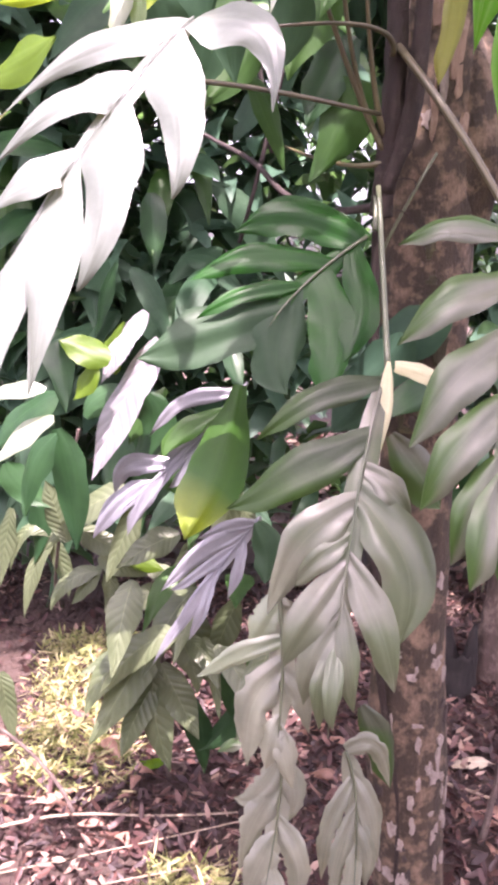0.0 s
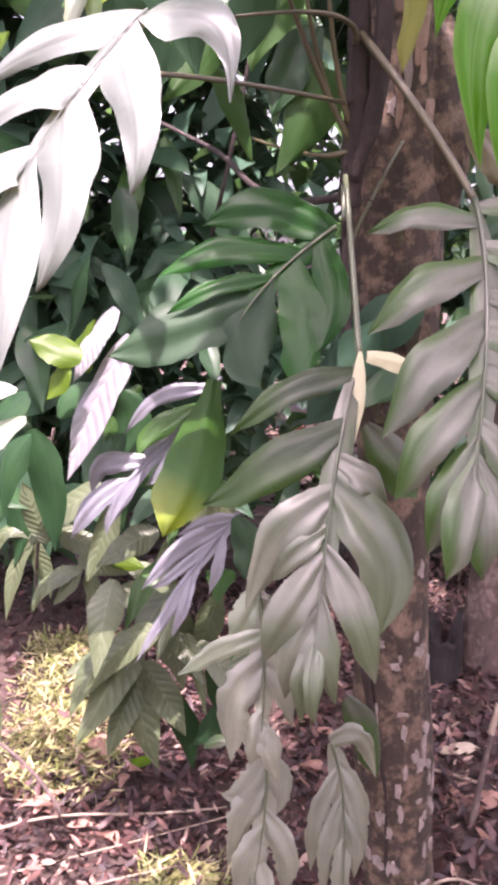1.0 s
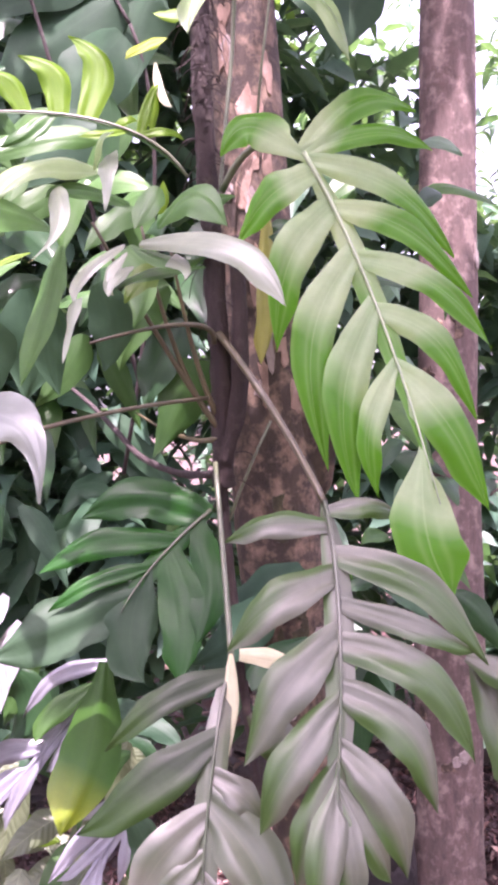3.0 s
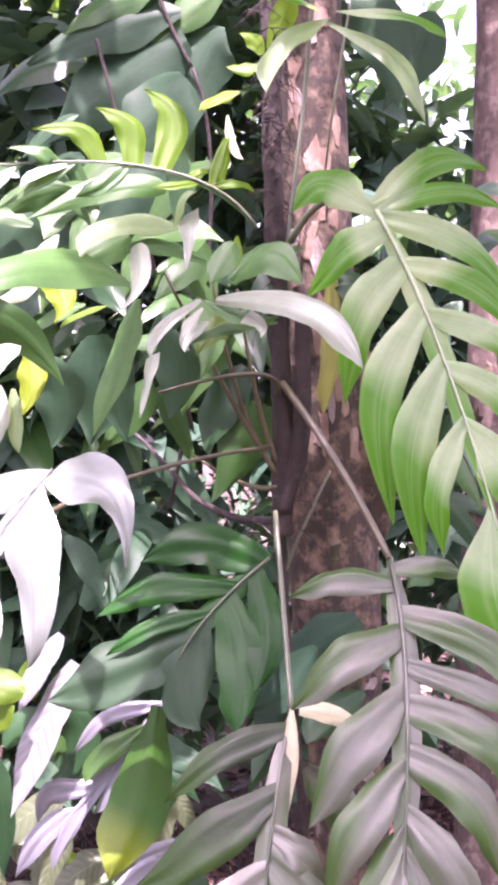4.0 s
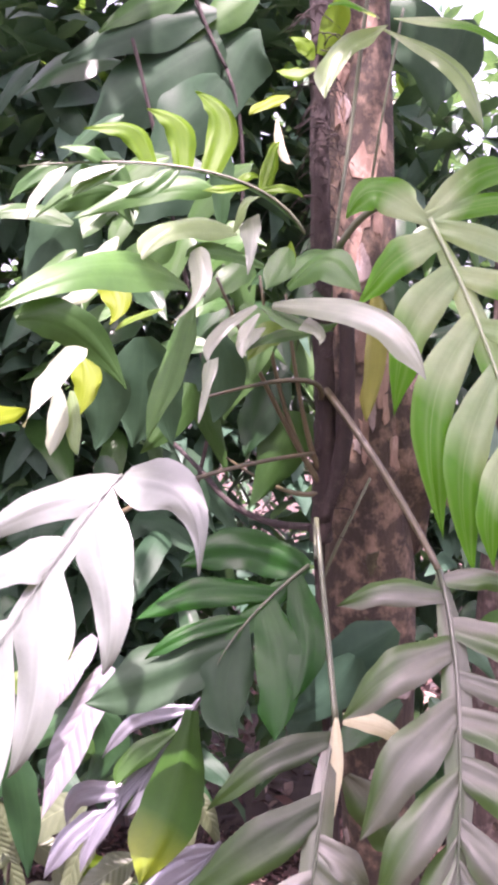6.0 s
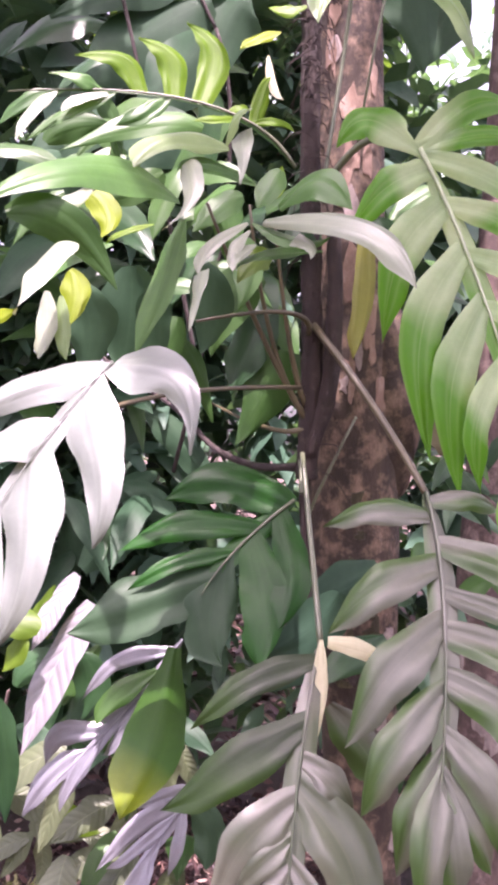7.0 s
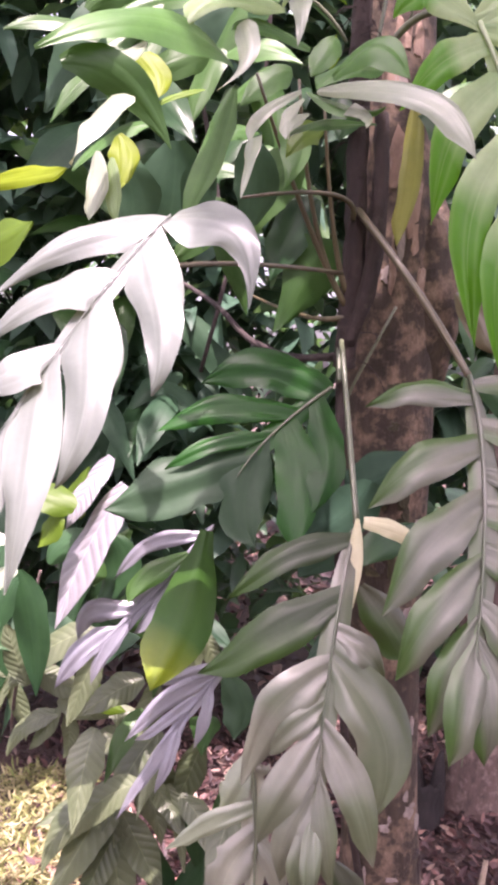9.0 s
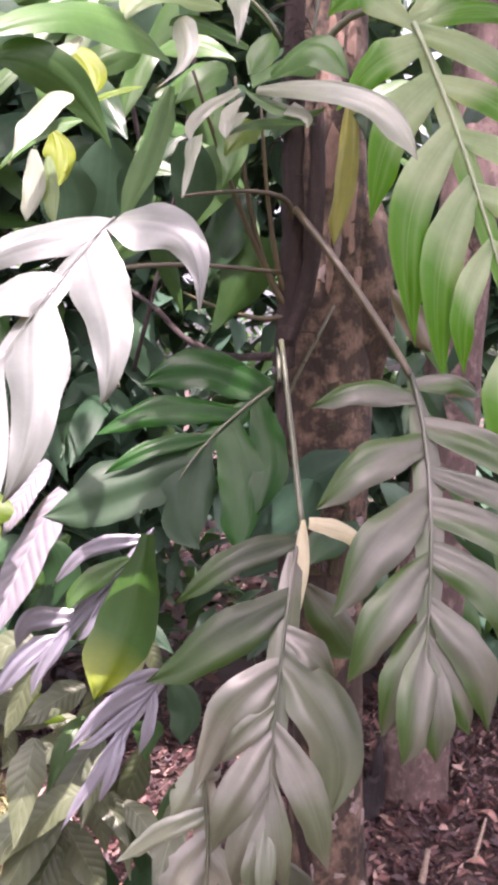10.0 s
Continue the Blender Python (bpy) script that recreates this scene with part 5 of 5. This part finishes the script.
dark_leaves(bush2, 40, 15, (1.2, 3.4, 0.3), (2.0, 4.2, 1.6), 0.24, [DEEP, FAR, GREEN])
single(bush2, (1.177, 2.500, 1.562), (1.128, 2.480, 1.534), (1.097, 2.460, 1.404), (0.000, -1.000, 0.450), 0.055, PALEGREEN, 'lobe', 'pale curled leaf beside the second tree')
single(bush2, (1.253, 2.600, 1.838), (1.205, 2.580, 1.885), (1.153, 2.550, 1.913), (0.000, -1.000, 0.450), 0.051, PALEGREEN, 'lance', '')
single(bush2, (1.228, 2.600, 1.320), (1.168, 2.580, 1.347), (1.110, 2.550, 1.322), (0.000, -1.000, 0.450), 0.057, GREEN, 'lance', '')
stalk('twig', (1.119, 2.700, 1.613), (1.199, 2.680, 1.638), (1.393, 2.660, 1.600), 0.004, 0.003, TWIG, bush2)
stalk('twig', (1.442, 2.900, 1.024), (1.292, 2.750, 1.354), (1.177, 2.500, 1.562), 0.005, 0.003, TWIG, bush2)

litter = tagged(scatter_flat("leaf_litter", 30000, 21, ((-1.6, 2.2), (1.6, 4.6)), 0.046, LITTER, 1.0, 0.30, 0.035, lambda x, y, r: abs(x + 0.94) < 0.22 and y > 2.5 and r.random() < 0.85), "brown and red dead leaves covering the forest floor", "leaf litter", kind="stuff")
litter_far = tagged(scatter_flat("leaf_litter", 34000, 22, ((-7, 7), (-6, 10)), 0.10, LITTER, 0.7, 0.42, 0.03, lambda x, y, r: -1.6 < x < 2.2 and 1.6 < y < 4.6), "brown dead leaves on the forest floor further off", "leaf litter", kind="stuff")
straw = tagged(scatter_flat("dry_grass", 12000, 23, ((-1.0, -0.2), (2.3, 3.7)), 0.055, STRAW, 1.0, 0.10, 0.05, lambda x, y, r: abs(x + 0.60 + (y - 2.9) * 0.12) > 0.10 + 0.14 * r.random() or y < 2.40 + 0.2 * r.random()), "sunlit dry grass edging the path", "grass", kind="stuff")
moss = tagged(scatter_flat("grass_tuft", 700, 24, ((-0.24, 0.0), (1.98, 2.16)), 0.045, STRAW, 1.0, 0.12, 0.04), "small tuft of yellowish grass in the litter", "grass", kind="stuff")


def clods(count, seed, area, size):
    """Crumbs of earth on the trodden path; one mesh."""
    rng = random.Random(seed)
    verts, faces = [], []
    (x0, x1), (y0, y1) = area
    for _ in range(count):
        x, y = rng.uniform(x0, x1), rng.uniform(y0, y1)
        r = size * rng.uniform(0.4, 1.4)
        o = len(verts)
        c = Vector((x, y, ground_height(x, y) + r * 0.2))
        ring = [c + Vector((math.cos(k * 1.2566) * r * rng.uniform(0.7, 1.2), math.sin(k * 1.2566) * r * rng.uniform(0.7, 1.2), rng.uniform(-0.1, 0.3) * r)) for k in range(5)]
        verts += ring + [c + Vector((rng.uniform(-0.3, 0.3) * r, rng.uniform(-0.3, 0.3) * r, r * rng.uniform(0.5, 0.9))), c - Vector((0, 0, r * 0.6))]
        faces += [(o + k, o + (k + 1) % 5, o + 5) for k in range(5)] + [(o + (k + 1) % 5, o + k, o + 6) for k in range(5)]
    return part("earth_clods", mesh_of("earth_clods", verts, faces, [(0, 0)] * len(verts), smooth=False), SOIL)


crumbs = tagged(clods(2600, 71, ((-1.25, -0.62), (2.2, 4.2)), 0.016), "loose crumbs of reddish earth on the trodden path", "soil", kind="stuff")

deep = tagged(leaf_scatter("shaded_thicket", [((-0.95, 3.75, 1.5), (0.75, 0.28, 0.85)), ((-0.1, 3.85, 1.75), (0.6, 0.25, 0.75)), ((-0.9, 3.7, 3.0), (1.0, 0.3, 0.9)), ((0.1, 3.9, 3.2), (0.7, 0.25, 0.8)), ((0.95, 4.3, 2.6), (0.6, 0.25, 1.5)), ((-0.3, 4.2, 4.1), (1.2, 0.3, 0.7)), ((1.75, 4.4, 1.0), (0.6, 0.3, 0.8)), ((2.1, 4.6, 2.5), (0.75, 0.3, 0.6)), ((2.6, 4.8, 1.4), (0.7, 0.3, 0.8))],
                             7600, 0.11, SHADE_FAR, None, 51, thin=[(0.16, 1.80, 0.15), (-0.44, 3.60, 0.14)]), "thicket of large leaves behind the tree, shade in their dark colour", "undergrowth", kind="stuff")

# added leaves whose whitish colours imitate sparkles of light in the gaps
GLINT = litter_material("glint_leaves", [(0.0, (0.05, 0.035, 0.03)), (0.5, (0.14, 0.10, 0.085)), (0.8, (0.30, 0.26, 0.22)), (1.0, (0.45, 0.43, 0.38))], 0.3)
dry = tagged(leaf_scatter("glint_leaves", [((0.22, 5.2, 1.75), (0.40, 0.25, 0.40)), ((2.05, 5.1, 2.45), (0.35, 0.2, 0.12)), ((1.90, 5.1, 2.90), (0.3, 0.2, 0.10))], 900, 0.024, GLINT, None, 52, flat=0.8), "small brown to whitish leaves added far back as bright glints", "dry foliage", kind="stuff")

# unseen crowns added overhead to shade the middle of the place
shade_tree = plant("tree", (2.9, -1.6, 0.0), "unseen tree added so that its crown shades the vine and ground", "tree")
part("trunk", trunk_mesh("trunk", (2.9, -1.6, -0.1), (2.8, -1.3, 2.6), (1.5, 0.1, 5.4), 0.13, 0.05, 9.0), BARK, shade_tree)
leaf_scatter("crown", [((0.72, 0.05, 5.0), (0.74, 0.50, 0.32)), ((1.7, 0.6, 5.2), (0.8, 0.8, 0.35)), ((1.5, 1.5, 5.4), (0.7, 0.5, 0.3)), ((1.0, 0.8, 5.2), (0.45, 0.5, 0.3)), ((0.42, 0.35, 5.1), (0.32, 0.32, 0.22)), ((0.9, 1.35, 5.3), (0.55, 0.45, 0.3)), ((-1.1, 2.2, 5.3), (1.0, 0.55, 0.3)), ((-2.3, 2.6, 5.5), (0.8, 0.6, 0.3)), ((-0.4, 3.1, 5.5), (1.3, 0.65, 0.3)), ((1.0, 3.2, 5.6), (1.1, 0.7, 0.3)), ((1.4, 1.0, 5.7), (0.7, 0.6, 0.25)), ((0.43, 0.70, 5.15), (0.24, 0.17, 0.18)), ((0.17, 0.56, 5.1), (0.2, 0.14, 0.15)), ((1.55, 1.95, 4.5), (0.95, 0.6, 0.3))], 20300, 0.085, FAR, shade_tree, 31)
high = tagged(leaf_scatter("high_foliage", [((-2.0, 6.0, 5.0), (2.2, 1.0, 1.6)), ((-4.5, 5.0, 4.5), (1.5, 1.5, 2.0)), ((0.6, 6.2, 5.4), (1.2, 0.8, 1.2))], 4200, 0.16, FARLIT, None, 33), "sunlit foliage of trees further back", "foliage", kind="stuff")


# low growth on both sides of the clearing
low_growth = tagged(leaf_scatter("low_undergrowth", [((-2.9, 1.2, 0.35), (1.1, 1.9, 0.45)), ((3.1, 1.6, 0.40), (1.1, 1.8, 0.55)), ((-2.8, -2.2, 0.40), (1.2, 1.3, 0.5)), ((3.4, -2.6, 0.40), (1.2, 1.2, 0.5)), ((0.2, -3.6, 0.35), (2.0, 0.9, 0.45))], 6500, 0.09, FAR, None, 65), "low leafy undergrowth around a small clearing", "undergrowth", kind="stuff")

# woods behind and beside the viewer
surround = tagged(leaf_scatter("surrounding_woods", [((-5.5, -3.5, 1.5), (1.5, 2.5, 1.6)), ((0.0, -7.0, 1.6), (4.0, 1.2, 1.7)), ((6.0, -3.5, 1.6), (1.5, 2.5, 1.8))], 9000, 0.13, FAR, None, 61), "green undergrowth along the other side of the clearing", "undergrowth", kind="stuff")

# ---- small things on the ground ----
def fallen_leaf(place, turn, length, width, material, label, curl=0.2):
    p = Vector(place)
    p.z = ground_height(p.x, p.y) + 0.02
    d = Vector((math.cos(turn), math.sin(turn), 0.05))
    up = Vector((0.1, -0.25, 1))
    ob = part("fallen_leaf", mesh_of("fallen_leaf", *blade(p, p + d * length * 0.5 + Vector((0, 0, length * curl)), p + d * length, up, width, "lance", 0.10, 0.08, 12, 6, int(turn * 100))), material)
    return tagged(ob, label, "leaf", "fallen leaves")


def ground_stick(points, r, label, material, name="stick", lift=0.012):
    pts = [Vector((x, y, ground_height(x, y) + lift + h)) for x, y, h in points]
    run = smooth_run(pts)
    return tagged(part(name, mesh_of(name, *tube(run, taper(r, r * 0.6, len(run)), 7, 0.2, 5)), material), label, "stick", "sticks on the ground")


DEAD = leaf_material("dead_leaf", (0.13, 0.066, 0.048), (0.27, 0.155, 0.115), rough=0.55, glow=0.15, veins=4.0, quilt=1.0)
BLEACHED = leaf_material("bleached_leaf", (0.26, 0.22, 0.16), (0.44, 0.38, 0.29), rough=0.55, glow=0.15, veins=4.0, quilt=1.0)
STICK = bark_material("bleached_stick", (0.22, 0.17, 0.12), (0.42, 0.34, 0.25), (0.5, 0.42, 0.33), 3.0, 0.3)
fallen_leaf((0.70, 2.70, 0), 0.05, 0.15, 0.055, BLEACHED, "pale bleached dead leaf lying on dark litter", 0.08)
fallen_leaf((-0.50, 2.76, 0), -0.9, 0.14, 0.08, DEAD, "curled reddish brown dead leaf in the sun", 0.35)
fallen_leaf((-0.36, 2.60, 0), 0.4, 0.12, 0.05, YOUNG, "small green fallen leaf on the litter", 0.1)
fallen_leaf((0.72, 2.36, 0), 0.5, 0.16, 0.07, DEAD, "broad brown dead leaf on dark litter", 0.1)
litter_rng = random.Random(5)
for n in range(44):
    x, y = (litter_rng.uniform(0.58, 1.7), litter_rng.uniform(2.1, 3.6)) if n < 16 else (litter_rng.uniform(-0.9, 0.35), litter_rng.uniform(2.15, 3.0))
    if math.hypot(x - 1.03, y - 3.45) < 0.25:
        continue
    fallen_leaf((x, y, 0), litter_rng.uniform(0, 6.28), litter_rng.uniform(0.06, 0.13), litter_rng.uniform(0.025, 0.055), litter_rng.choice([DEAD]), "brown curled dead leaf lying on the forest floor", litter_rng.uniform(0.05, 0.3))
ground_stick([(0.60, 2.62, 0.0), (0.70, 2.52, 0.02), (0.82, 2.46, 0.01), (0.95, 2.40, 0.02), (1.05, 2.42, 0.0)], 0.006, "thin pale root winding over dark litter", STICK, "root")
ground_stick([(0.70, 2.28, 0.0), (0.745, 2.34, 0.14), (0.79, 2.40, 0.27)], 0.011, "dark upright sapling stub", TWIG)
ground_stick([(0.775, 2.385, 0.235), (0.79, 2.40, 0.27), (0.805, 2.42, 0.315)], 0.012, "pale broken end of a stick", STICK)
ground_stick([(-0.9, 2.2, 0.0), (-0.55, 2.32, 0.03), (-0.2, 2.36, 0.02), (0.2, 2.42, 0.01)], 0.005, "thin dry stick lying on sunlit litter", STICK)
ground_stick([(1.12, 2.85, 0.02), (1.20, 2.98, 0.05), (1.27, 3.12, 0.03)], 0.007, "short bleached stick on dark litter", STICK)
ground_stick([(-0.75, 2.05, 0.0), (-0.3, 2.20, 0.03), (0.1, 2.38, 0.02)], 0.003, "long thin dry twig lying across the litter", STICK)
ground_stick([(-0.55, 1.98, 0.01), (-0.15, 2.10, 0.03), (0.22, 2.20, 0.01)], 0.003, "long thin dry twig lying across the litter", STICK)
ground_stick([(-0.95, 2.50, 0.0), (-0.75, 2.42, 0.02), (-0.52, 2.44, 0.01)], 0.003, "short thin dry twig on the litter", STICK)
ground_stick([(0.36, 2.06, 0.0), (0.48, 2.02, 0.01), (0.60, 2.04, 0.02), (0.72, 2.00, 0.0)], 0.006, "pale root at the foot of the tree", STICK, "root")
ground_stick([(1.0, 2.35, 0.0), (1.15, 2.5, 0.03), (1.3, 2.55, 0.02)], 0.005, "thin bleached stick on dark litter", STICK)


def shade_stump(place, r, h, label):
    """A low broken stump shape put in for deep shade: ragged top edge, hollow inside, spreading foot."""
    x, y = place
    base = ground_height(x, y) - 0.05
    verts, faces = [], []
    n, rows = 26, 9
    for i in range(rows + 3):
        for k in range(n):
            a = 2 * math.pi * k / n
            c, d = math.cos(a), math.sin(a)
            top = h * (0.72 + 0.55 * noise.noise((c * 1.6, d * 1.6, 2.0)) + 0.10 * noise.noise((c * 6, d * 6, 4.0)))
            s = min(1.0, i / rows)
            girth = r * (1 + 0.7 * (1 - s) ** 2.5 + 0.16 * math.sin(a * 4 + 1.0) * (1 - 0.6 * s) + 0.14 * noise.noise((c * 3, d * 3, s * 3)))
            z = base + top * s
            if i > rows:                        # the hollow
                girth *= 0.78 - 0.25 * (i - rows - 1)
                z -= 0.10 * top * (1 + 4 * (i - rows - 1))
            verts.append(Vector((x + girth * c + 0.10 * s * h, y + girth * d, z)))
    for i in range(rows + 2):
        for k in range(n):
            faces.append((i * n + k, i * n + (k + 1) % n, (i + 1) * n + (k + 1) % n, (i + 1) * n + k))
    faces.append(tuple((rows + 2) * n + k for k in range(n)))
    return tagged(part("stump", mesh_of("stump", verts, faces, [(0, 0)] * len(verts)), GAP_SHADE), label, "stump")


shade_stump((0.80, 3.35), 0.095, 0.33, "near-black stump shape added for the deep shade between two tree trunks")
